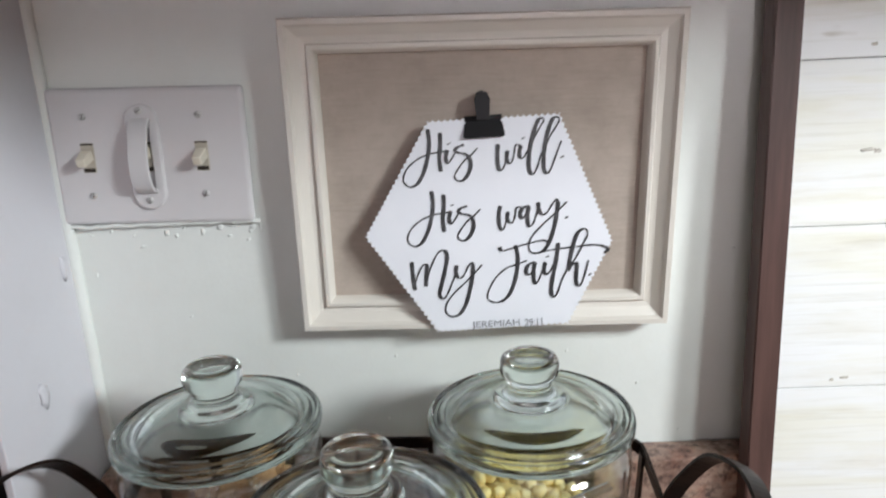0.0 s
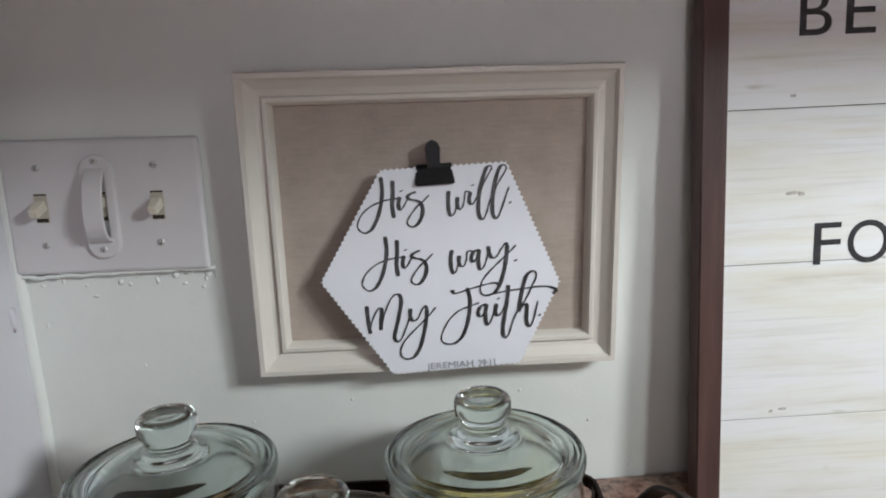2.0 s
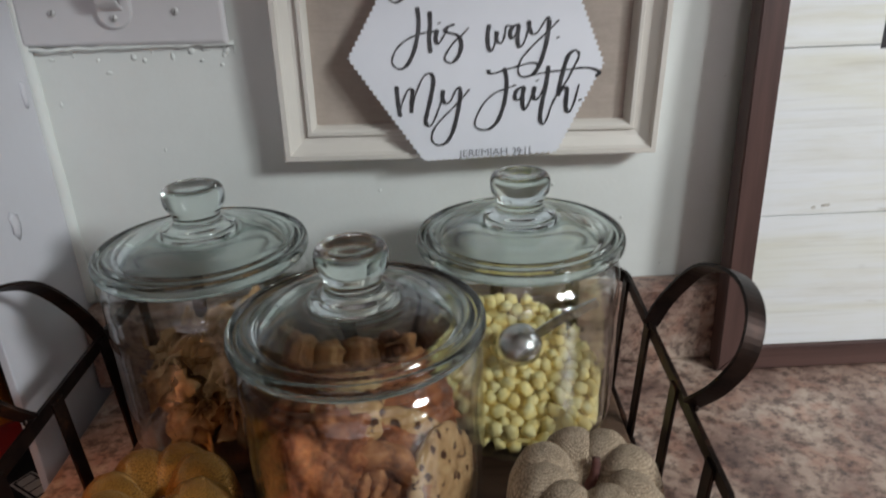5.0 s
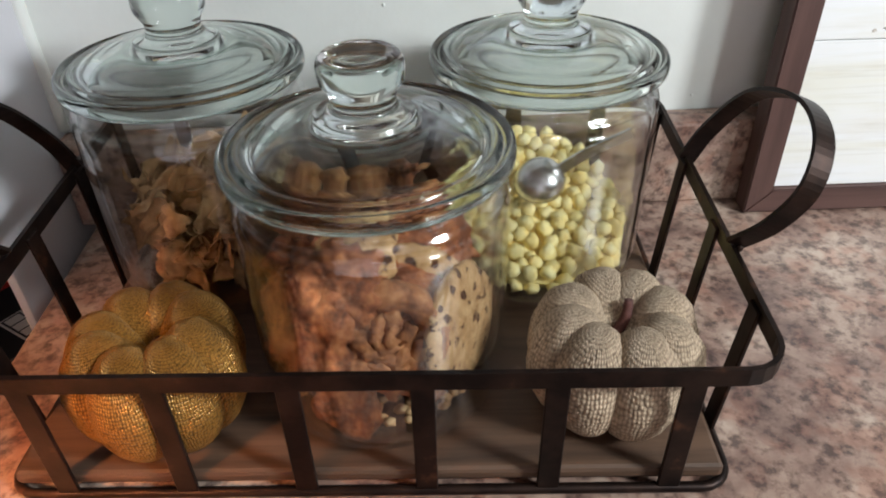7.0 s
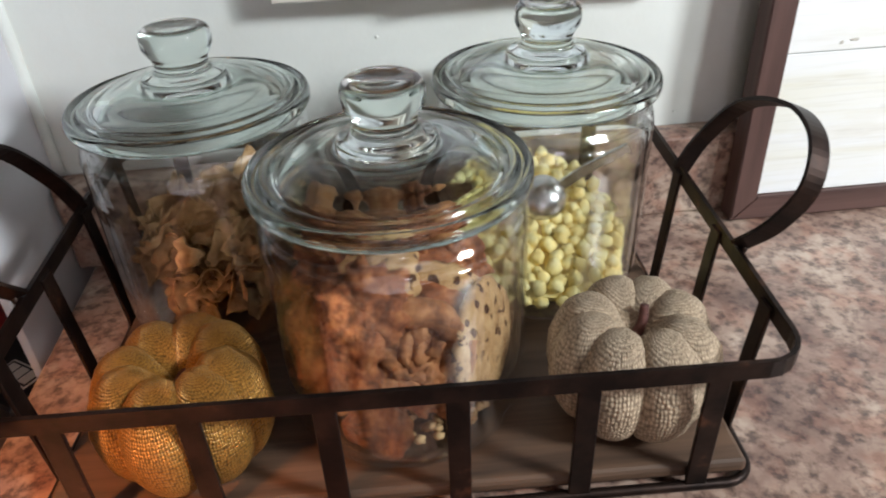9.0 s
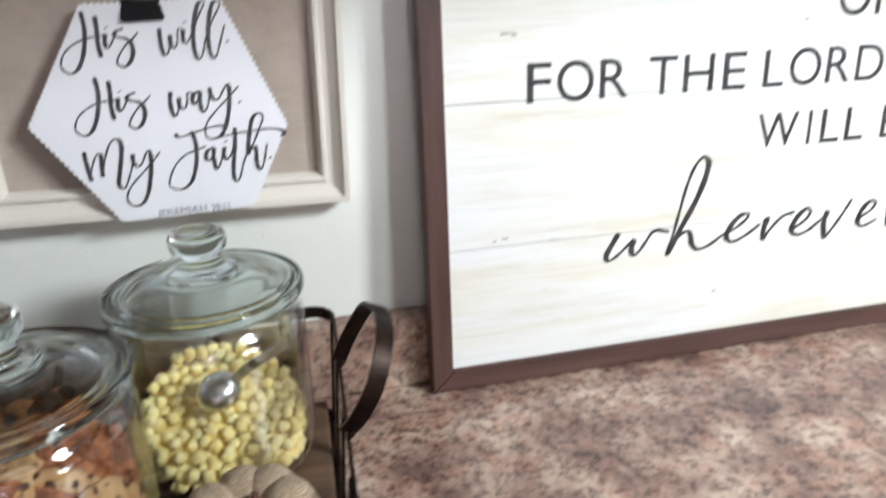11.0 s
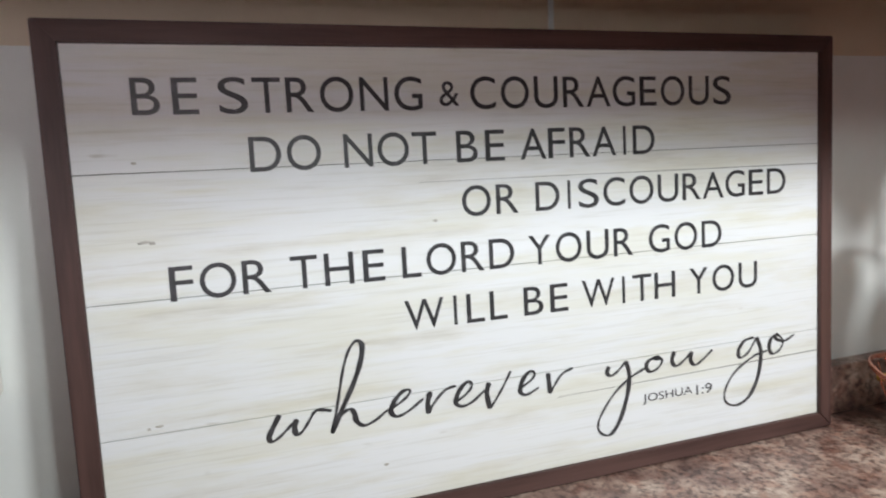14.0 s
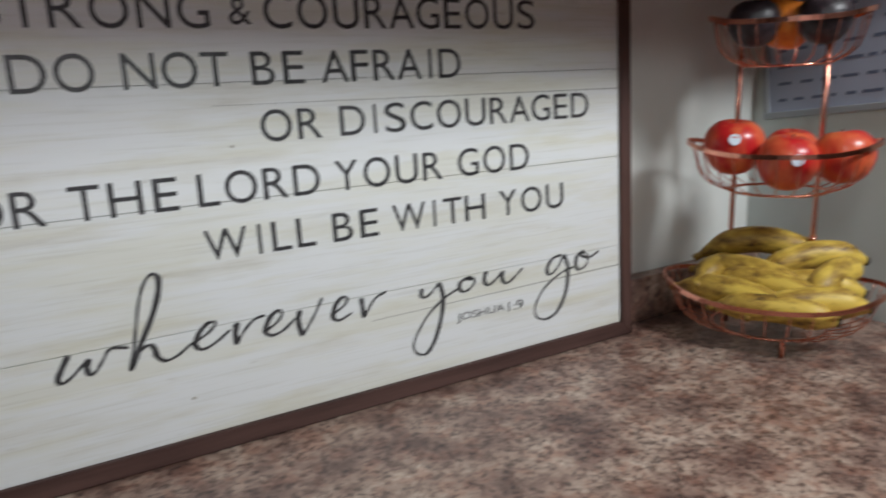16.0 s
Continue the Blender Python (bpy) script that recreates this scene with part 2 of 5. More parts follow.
def knit(name, dark, lite, metal=0.0, rough=0.6, stitches=(62.0, 34.0)):
    """Rows of small stitches that follow each stuffed lobe."""
    m = mat(name, lite, rough, metal)
    v = coords(m)
    tex = node(m, "ShaderNodeTexCoord")
    scaled = node(m, "ShaderNodeMapping")
    scaled.inputs["Scale"].default_value = (stitches[0], stitches[1], 1.0)
    link(m, tex.outputs["UV"], scaled.inputs["Vector"])
    vor = node(m, "ShaderNodeTexVoronoi", Scale=1.0, Randomness=0.42)
    vor.voronoi_dimensions = "2D"
    link(m, scaled.outputs["Vector"], vor.inputs["Vector"])
    weave = mix(m, 0.25, vor.outputs["Distance"], noise_out(m, v, 700.0, 2.0))
    col = ramp(m, weave, [(0.28, lite), (0.72, dark)])
    thread = ramp(m, vor.outputs["Color"], [(0.2, (0.62, 0.60, 0.57)), (0.75, (1, 1, 1))])
    col = mix(m, 0.6, col, thread, "MULTIPLY")
    worn = ramp(m, noise_out(m, v, 45.0, 3.0), [(0.35, (0.74, 0.72, 0.70)), (0.6, (1, 1, 1))])
    col = mix(m, 0.7, col, worn, "MULTIPLY")
    turned = node(m, "ShaderNodeInvert")
    link(m, weave, turned.inputs["Color"])
    return shade(m, col, None, turned.outputs["Color"], 1.0, 0.0018)


def chip_cookie():
    """Pale crumb with separate dark chips."""
    m = mat("chip_cookie", (0.5, 0.3, 0.14), 0.8)
    v = coords(m)
    n = noise_out(m, v, 120.0, 6.0, 0.65)
    col = ramp(m, n, [(0.3, (0.30, 0.15, 0.06)), (0.5, (0.50, 0.29, 0.13)), (0.7, (0.62, 0.40, 0.20))])
    vor = node(m, "ShaderNodeTexVoronoi", Scale=95.0)
    link(m, v, vor.inputs["Vector"])
    chips = mix(m, 0.62, vor.outputs["Distance"], noise_out(m, v, 110.0, 4.0, 0.6))
    col = mix(m, 1.0, col, ramp(m, chips, [(0.40, (0.16, 0.09, 0.06)), (0.435, (1, 1, 1))]), "MULTIPLY")
    return shade(m, col, None, mix(m, 0.5, n, chips), 0.8, 0.004)


CHIP_COOKIE = chip_cookie()
BURLAP = knit("knitted_burlap", (0.17, 0.115, 0.075), (0.66, 0.51, 0.36), 0.0, 0.6)
GOLD_KNIT = knit("gold_thread_cloth", (0.085, 0.032, 0.007), (0.60, 0.31, 0.068), 0.45, 0.30, (90.0, 50.0))
STEM = lumpy("twig_stem", (0.06, 0.025, 0.02), (0.14, 0.05, 0.04), (0.22, 0.10, 0.08), 60.0)


def banana_skin():
    m = mat("ripe_banana_skin", (0.6, 0.45, 0.09), 0.5)
    v = coords(m)
    col = ramp(m, noise_out(m, coords(m, (0.35, 1.0, 1.0)), 48.0, 5.0, 0.65), [(0.33, (0.06, 0.03, 0.012)), (0.43, (0.40, 0.24, 0.038)), (0.55, (0.70, 0.49, 0.085))])
    bruise = ramp(m, noise_out(m, v, 16.0, 3.0), [(0.36, (0.45, 0.36, 0.26)), (0.52, (1, 1, 1))])
    col = mix(m, 0.8, col, bruise, "MULTIPLY")
    return shade(m, col, None, noise_out(m, v, 40.0), 0.2, 0.001)


BANANA = banana_skin()
TIP = mat("banana_tip", (0.05, 0.035, 0.02), 0.8)


def apple_skin(name, a, b):
    m = mat(name, a, 0.28, Specular_IOR_Level=0.5)
    v = coords(m, (1, 1, 0.35))
    col = ramp(m, noise_out(m, v, 30.0, 5.0), [(0.4, a), (0.68, b)])
    return shade(m, col)


RED_APPLE = apple_skin("red_apple_skin", (0.52, 0.018, 0.02), (0.72, 0.17, 0.06))
ORANGE = lumpy("orange_peel", (0.72, 0.16, 0.02), (0.82, 0.22, 0.025), (0.86, 0.28, 0.04), 120.0, 0.45, 0.0006)
AVOCADO = lumpy("dark_avocado_skin", (0.010, 0.007, 0.009), (0.025, 0.016, 0.020), (0.055, 0.037, 0.044), 90.0, 0.4, 0.0012)
STICKER = mat("fruit_sticker", (0.70, 0.76, 0.85), 0.4)
BLUE_PAPER = shade(mat("pale_blue_sheet", (0.40, 0.46, 0.58), 0.5))
GREY_EDGE = mat("grey_sheet_edge", (0.33, 0.36, 0.38), 0.5)
BLUE_INK = mat("blue_grey_ink", (0.13, 0.16, 0.24), 0.6)
RED_WRAP = shade(mat("red_wrapper", (0.42, 0.018, 0.015), 0.3))
ORANGE_WRAP = shade(mat("orange_wrapper", (0.75, 0.20, 0.02), 0.35))
BLACK_WRAP = shade(mat("black_wrapper", (0.012, 0.011, 0.011), 0.35))
LABEL_PAPER = mat("off_white_label", (0.7, 0.66, 0.6), 0.6)
FLOOR = wood("dark_floor_boards", (0.07, 0.035, 0.02), (0.20, 0.11, 0.065), 0.45, along=1, grain=0.5)
CABINET = wood("brown_cabinet_wood", (0.10, 0.05, 0.03), (0.24, 0.13, 0.08), 0.5, along=2)


# ---- building helpers ----
def mesh_from(bm, name, material, smooth=False):
    me = bpy.data.meshes.new(name)
    bmesh.ops.recalc_face_normals(bm, faces=bm.faces)
    bm.to_mesh(me)
    bm.free()
    me.materials.append(material)
    if smooth:
        for p in me.polygons:
            p.use_smooth = True
    return me


def part(name, bm, material, parent=None, label="", smooth=False):
    ob = new(name, mesh_from(bm, name, material, smooth))
    if parent is not None:
        ob.parent = parent
    return tagged(ob, label)


def thing(name, m, label, category, group="", kind=""):
    ob = new(name)
    ob.empty_display_size = 0.05
    ob.matrix_world = m
    return tagged(ob, label, category, group, kind)


def structure(name, bm, material, label, category):
    return tagged(part(name, bm, material), label, category, kind="structure")


def box(x0, x1, y0, y1, z0, z1, bevel=0.0, segments=2, bm=None):
    bm = bm or bmesh.new()
    made = bmesh.ops.create_cube(bm, size=1.0)["verts"]
    for v in made:
        v.co = Vector((x0 + (v.co.x + 0.5) * (x1 - x0), y0 + (v.co.y + 0.5) * (y1 - y0), z0 + (v.co.z + 0.5) * (z1 - z0)))
    if bevel:
        edges = {e for v in made for e in v.link_edges}
        bmesh.ops.bevel(bm, geom=list(edges), offset=bevel, segments=segments, affect="EDGES", profile=0.5)
    return bm


def lathe(profile, segments=48, closed=True, bm=None):
    """Turns a profile of (radius, height) round the z axis."""
    bm = bm or bmesh.new()
    rings = []
    for r, z in profile:
        if r < 1e-6:
            rings.append([bm.verts.new((0, 0, z))])
        else:
            rings.append([bm.verts.new((r * math.cos(2 * math.pi * i / segments), r * math.sin(2 * math.pi * i / segments), z)) for i in range(segments)])
    pairs = list(zip(rings, rings[1:])) + ([(rings[-1], rings[0])] if closed else [])
    for a, b in pairs:
        for i in range(segments):
            j = (i + 1) % segments
            ring = [a[i % len(a)], a[j % len(a)], b[j % len(b)], b[i % len(b)]]
            ring = [v for k, v in enumerate(ring) if v not in ring[:k]]
            if len(ring) > 2:
                bm.faces.new(ring)
    return bm


def smooth_line(points, steps=8, loop=False):
    """A Catmull-Rom line through the points."""
    pts = [Vector(p) for p in points]
    n = len(pts)
    out = []
    for i in range(n if loop else n - 1):
        p1, p2 = pts[i], pts[(i + 1) % n]
        p0 = pts[(i - 1) % n] if loop or i else p1
        p3 = pts[(i + 2) % n] if loop or i + 2 < n else p2
        for k in range(steps):
            t = k / steps
            out.append(0.5 * (2 * p1 + (p2 - p0) * t + (2 * p0 - 5 * p1 + 4 * p2 - p3) * t * t + (3 * p1 - p0 - 3 * p2 + p3) * t ** 3))
    if not loop:
        out.append(pts[-1])
    return out


def sweep(line, section, loop=False, up=Vector((0, 0, 1)), scale=None, bm=None):
    """Draws a flat section (a, b) along a line: a across, b along the second normal."""
    bm = bm or bmesh.new()
    n = len(line)
    rings = []
    for i, p in enumerate(line):
        q0 = line[(i - 1) % n] if loop or i else p
        q1 = line[(i + 1) % n] if loop or i + 1 < n else p
        d = (q1 - q0).normalized()
        side = d.cross(up)
        if side.length < 1e-4:
            side = d.cross(Vector((0, 1, 0)))
        side.normalize()
        top = side.cross(d).normalized()
        k = scale(i / max(1, n - 1)) if scale else 1.0
        rings.append([bm.verts.new(p + side * a * k + top * b * k) for a, b in section])
    m = len(section)
    for i in range(n if loop else n - 1):
        a, b = rings[i], rings[(i + 1) % n]
        for j in range(m):
            bm.faces.new((a[j], a[(j + 1) % m], b[(j + 1) % m], b[j]))
    if not loop:
        bm.faces.new(list(reversed(rings[0])))
        bm.faces.new(rings[-1])
    return bm


def circle(r, n=8, squash=1.0):
    return [(r * math.cos(2 * math.pi * i / n), r * squash * math.sin(2 * math.pi * i / n)) for i in range(n)]


def flat(w, h):
    return [(-w / 2, -h / 2), (w / 2, -h / 2), (w / 2, h / 2), (-w / 2, h / 2)]


def blob(bm, at, size, rough=0.15, seed=0, sub=2, turn=None):
    """A lumpy ball: food, fruit or stone."""
    made = bmesh.ops.create_icosphere(bm, subdivisions=sub, radius=1.0)["verts"]
    for v in made:
        k = 1 + rough * noise.noise(v.co * 1.7 + Vector((seed * 3.1, seed * 1.7, seed * 0.9)))
        co = Vector((v.co.x * size[0] * k, v.co.y * size[1] * k, v.co.z * size[2] * k))
        v.co = (turn @ co if turn else co) + Vector(at)
    return bm


def letters(text, x, z, width, height, y, material, parent, name="letter", slope=0.0):
    """Upright capital lettering, fitted to a width and height, as a raised film of paint."""
    data = bpy.data.curves.new(name, "FONT")
    data.body, data.extrude = text, 0.5
    probe = bpy.data.objects.new(name, data)
    scene.collection.objects.link(probe)
    me = bpy.data.meshes.new_from_object(probe.evaluated_get(bpy.context.evaluated_depsgraph_get()))
    bpy.data.objects.remove(probe)
    xs = [v.co.x for v in me.vertices]
    ys = [v.co.y for v in me.vertices]
    for v in me.vertices:
        v.co = Vector((x + (v.co.x - min(xs)) / (max(xs) - min(xs)) * width, y - 0.0004 * (v.co.z + 0.5), z + (v.co.y - min(ys)) / (max(ys) - min(ys)) * height + slope * (v.co.x - min(xs)) / (max(xs) - min(xs)) * width))
    # split the word where its outlines part, one mesh a letter
    whole = bmesh.new()
    whole.from_mesh(me)
    bpy.data.meshes.remove(me)
    bmesh.ops.remove_doubles(whole, verts=whole.verts[:], dist=0.000001)
    left, pieces = set(whole.verts), []
    while left:
        group, todo = set(), [left.pop()]
        while todo:
            v = todo.pop()
            group.add(v)
            for e in v.link_edges:
                w = e.other_vert(v)
                if w in left:
                    left.discard(w)
                    todo.append(w)
        pieces.append(group)
    pieces.sort(key=lambda g: min(v.co.x for v in g))
    for group in pieces:
        one = bmesh.new()
        twin = {v: one.verts.new(v.co) for v in group}
        for f in whole.faces:
            if f.verts[0] in group:
                one.faces.new([twin[v] for v in f.verts])
        part(name, one, material, parent)
    whole.free()


def pen_word(x, z, y, material, parent, thin, press, *strokes, name="script_word"):
    """A handwritten word of brush strokes, in millimetres from its lower left, thick on the way down and thin on the way up."""
    bm = bmesh.new()
    lift = 0.0
    for stroke in strokes:
        line = smooth_line([(a / 1000, b / 1000, 0) for a, b in stroke], 6)
        rows = []
        lift = (lift + 0.00003) % 0.0003
        for i, p in enumerate(line):
            d = (line[min(i + 1, len(line) - 1)] - line[max(i - 1, 0)]).normalized()
            w = thin + press * max(0.0, -d.y) ** 1.3 + 0.15 * thin * math.sin(i * 0.9)
            if i in (0, len(line) - 1):
                w *= 0.72
            nrm = Vector((-d.y, d.x, 0)) * w / 2000
            rows.append([bm.verts.new((x + q.x, y - h, z + q.y)) for q in (p + nrm, p - nrm) for h in (0.0, 0.0003 + lift)])
        for a, b in zip(rows, rows[1:]):
            for j, k in ((1, 3), (3, 2), (2, 0), (0, 1)):
                bm.faces.new((a[j], a[k], b[k], b[j]))
        bm.faces.new((rows[0][0], rows[0][1], rows[0][3], rows[0][2]))
        bm.faces.new((rows[-1][0], rows[-1][1], rows[-1][3], rows[-1][2]))
    return part(name, bm, material, parent)


# ---- the room ----
TOP = 0.911
structure("floor", box(-2.6, 3.6, -2.9, 1.6, -0.1, 0.0), FLOOR, "dark wooden floor below the worktop", "floor")
structure("ceiling", box(-2.6, 3.6, -2.9, 1.6, 2.42, 2.52), CEILING, "plain white ceiling of the kitchen", "ceiling")
structure("wall_back", box(-0.372, 1.8, 0.0, 0.12, 0.0, 1.497), WALL, "white painted kitchen wall with brushed, lumpy paint", "wall")
structure("wall_back_upper", box(-0.372, 1.8, 0.0, 0.12, 1.497, 2.42), TAN, "tan upper wall above the white part", "wall")
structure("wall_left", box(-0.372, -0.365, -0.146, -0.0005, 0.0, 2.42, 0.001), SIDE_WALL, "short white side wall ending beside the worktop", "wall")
structure("wall_right", box(1.712, 1.8, -0.50, -0.0005, 0.0, 2.42), FAR_WALL, "pale grey-green side wall at the worktop's end", "wall")
# unseen end wall in tan, toned down to bounce less light
structure("wall_east", box(3.6, 3.7, -2.9, 0.12, 0.0, 2.42), TAN, "plain wall at the kitchen's far end", "wall")
structure("wall_back_far", box(1.8, 3.6, 0.0, 0.12, 0.0, 2.42), SIDE_WALL, "plain wall behind the partition", "wall")
# unseen wall given the dark cabinet colour to weaken the bounce
structure("wall_south", box(-2.6, 3.6, -3.0, -2.9, 0.0, 2.42), CABINET, "unseen brown wall across the kitchen, dark to cut bounced light", "wall")
structure("wall_west", box(-2.7, -2.6, -2.9, 1.6, 0.0, 2.42), DARK_ROOM, "wall of the next room, its dimness put into the colour", "wall")
structure("wall_north", box(-2.6, -0.372, 1.5, 1.6, 0.0, 2.42), DARK_ROOM, "far wall of the next room, its dimness put into the colour", "wall")
# unseen cabinets; their front board is set low to shade the sign's top
structure("upper_cabinet_box", box(-0.366, 1.711, -0.325, -0.001, 1.62, 2.41), CABINET, "unseen plain wall cabinets above the worktop", "cabinet")
structure("cabinet_light_rail", box(-0.366, 1.711, -0.345, -0.325, 1.507, 2.41), CABINET, "unseen front board added to shade the wall and sign top", "cabinet")
structure("wall_batten", box(0.864, 0.872, -0.003, 0.0, 1.498, 1.619, 0.001), WALL, "narrow white joint strip on the tan wall", "trim")

structure("worktop", box(-0.352, 1.711, -0.65, -0.001, TOP - 0.036, TOP, 0.006, 3), LAMINATE, "brown speckled stone-pattern laminate worktop", "worktop")
structure("backsplash", box(-0.363, 1.711, -0.033, -0.001, TOP + 0.0005, 0.9943, 0.003, 2), LAMINATE, "low brown laminate upstand along the wall", "backsplash")
structure("base_cabinet_box", box(-0.33, 1.711, -0.60, -0.002, 0.0, TOP - 0.0365), CABINET, "brown wooden base cabinets under the worktop", "cabinet")
# caulk bead in the corner of the two walls
bm = bmesh.new()
line = [Vector((-0.3635 + 0.0012 * noise.noise(Vector((0, 0, z * 30))), -0.0025, z)) for z in [0.997 + 0.02 * i for i in range(30)]]
sweep(line, circle(0.006, 8), up=Vector((0, 1, 0)), bm=bm)
tagged(part("corner_caulk", bm, WALL, smooth=True), "thick painted caulk bead in the wall corner", "trim", kind="structure")


# ---- the big board sign, leaning on the wall ----
SIGN = pose(0, -0.0507, 0.915, -2.21, 0, -0.425)
sign = thing("wall_sign", SIGN, "large whitewashed plank sign in dark wood frame", "sign")
U0, U1, V0, V1, FR = 0.2565, 1.3255, -0.0025, 0.6048, 0.0233


def rail(name, a, b, inward, material):
    """A frame bar with mitred ends from a to b (u, v); inward: the way to its inner edge."""
    bm = bmesh.new()
    d = Vector((b[0] - a[0], b[1] - a[1])).normalized()
    out = []
    for p, s in ((Vector(a), 1), (Vector(b), -1)):
        inner = p + Vector(inward) * FR + d * s * FR
        out.append([bm.verts.new((q.x, y, q.y)) for q in (p, inner) for y in (-0.006, 0.0155)])
    A, B = out
    for j, k in ((0, 1), (1, 3), (3, 2), (2, 0)):
        bm.faces.new((A[j], A[k], B[k], B[j]))
    bm.faces.new((A[0], A[1], A[3], A[2]))
    bm.faces.new((B[0], B[1], B[3], B[2]))
    bmesh.ops.bevel(bm, geom=bm.edges[:], offset=0.0012, segments=2, affect="EDGES")
    return part(name, bm, material, sign, "dark brown stained wood")


rail("frame_rail", (U0, V0), (U1, V0), (0, 1), SIGN_FRAME)
rail("frame_rail", (U1, V1), (U0, V1), (0, -1), SIGN_FRAME)
rail("frame_rail", (U0, V1), (U0, V0), (1, 0), SIGN_FRAME_UP)
rail("frame_rail", (U1, V0), (U1, V1), (-1, 0), SIGN_FRAME_UP)
part("backing", box(U0 + 0.02, U1 - 0.02, 0.0078, 0.0115, 0.018, V1 - 0.02), GAP, sign)
joints = [V0 + FR, 0.1560, 0.3060, 0.4455, V1 - FR]
for lo, hi in zip(joints, joints[1:]):
    part("plank", box(U0 + FR + 0.0004, U1 - FR - 0.0004, 0.0, 0.0075, lo + 0.0004, hi - 0.0004, 0.0005, 1), WHITEWASH, sign)
# second, staggered joints that run in from one end
for (ua, va), (ub, vb), tall in (((0.66, 0.4192), (U1 - FR, 0.4150), 0.0009), ((0.84, 0.1190), (U1 - FR, 0.1230), 0.0011)):
    bm = box(ua, ub, -0.0003, 0.0003, -tall / 2, tall / 2)
    for vert in bm.verts:
        along = (vert.co.x - ua) / (ub - ua)
        vert.co.z = vert.co.z * (0.35 + 0.65 * along) + va + (vb - va) * along
    part("joint_line", bm, GAP, sign, "narrow dark board joint")
# small grey knots in the boards
for u, v, wide in ((0.341, 0.456, 0.005), (0.3436, 0.3704, 0.014), (0.352, 0.3690, 0.008), (0.3415, 0.1649, 0.008), (0.330, 0.1630, 0.005), (0.597, 0.0715, 0.006), (0.678, 0.371, 0.006)):
    bm = bmesh.new()
    blob(bm, (0, 0, 0), (wide / 2, 0.0004, 0.0018), 0.5, int(u * 1000), 2)
    part("knot", bm, KNOT, sign, "small grey knot", True).matrix_local = pose(u, 0.0001, v, 0, 8 * math.sin(u * 90), 0)
# capital widths of the sign's lettering, in metres
WIDTHS = dict(B=0.0284, E=0.0270, S=0.0312, T=0.0315, R=0.0313, O=0.0392, N=0.0347, G=0.0352, C=0.0344, U=0.0346, A=0.0370, D=0.0354, F=0.0250, I=0.0042, H=0.0352, L=0.0246, Y=0.0322, W=0.0513)
LINES = (
    (0.5067, 0.0393, (("BE", 0.344, 0.412), ("STRONG", 0.433, 0.670), ("COURAGEOUS", 0.733, 1.137))),
    (0.5107, 0.0300, (("&", 0.692, 0.718),)),
    (0.4411, 0.0391, (("DO", 0.461, 0.542), ("NOT", 0.569, 0.685), ("BE", 0.711, 0.777), ("AFRAID", 0.799, 1.005))),
    (0.3733, 0.0378, (("OR", 0.715, 0.793), ("DISCOURAGED", 0.818, 1.238))),
    (0.3029, 0.0386, (("FOR", 0.365, 0.474), ("THE", 0.497, 0.610), ("LORD", 0.632, 0.784), ("YOUR", 0.805, 0.966), ("GOD", 0.992, 1.118))),
    (0.2366, 0.0377, (("WILL", 0.632, 0.771), ("BE", 0.795, 0.861), ("WITH", 0.883, 1.035), ("YOU", 1.060, 1.183))),
    (0.0862, 0.0150, (("JOSHUA", 0.976, 1.062), ("1:9", 1.069, 1.097))),
)
for v, h, words in LINES:
    for text, a, b in words:
        if h < 0.035:
            letters(text, a, v, b - a, h, 0.0, INK, sign, "letter")
            continue
        pairs = [1.7 if "I" in c + d else 0.5 if "A" in c + d else 0.7 if "T" in c + d else 1.0 for c, d in zip(text, text[1:])]
        gap = (b - a - sum(WIDTHS[c] for c in text)) / sum(pairs)
        at = a
        for c, pair in zip(text, pairs + [0.0]):
            round_over = 0.0006 if c in "OCGSU" else 0.0
            letters(c, at, v - round_over, WIDTHS[c], h + 2 * round_over, 0.0, INK, sign, "letter")
            at += WIDTHS[c] + gap * pair
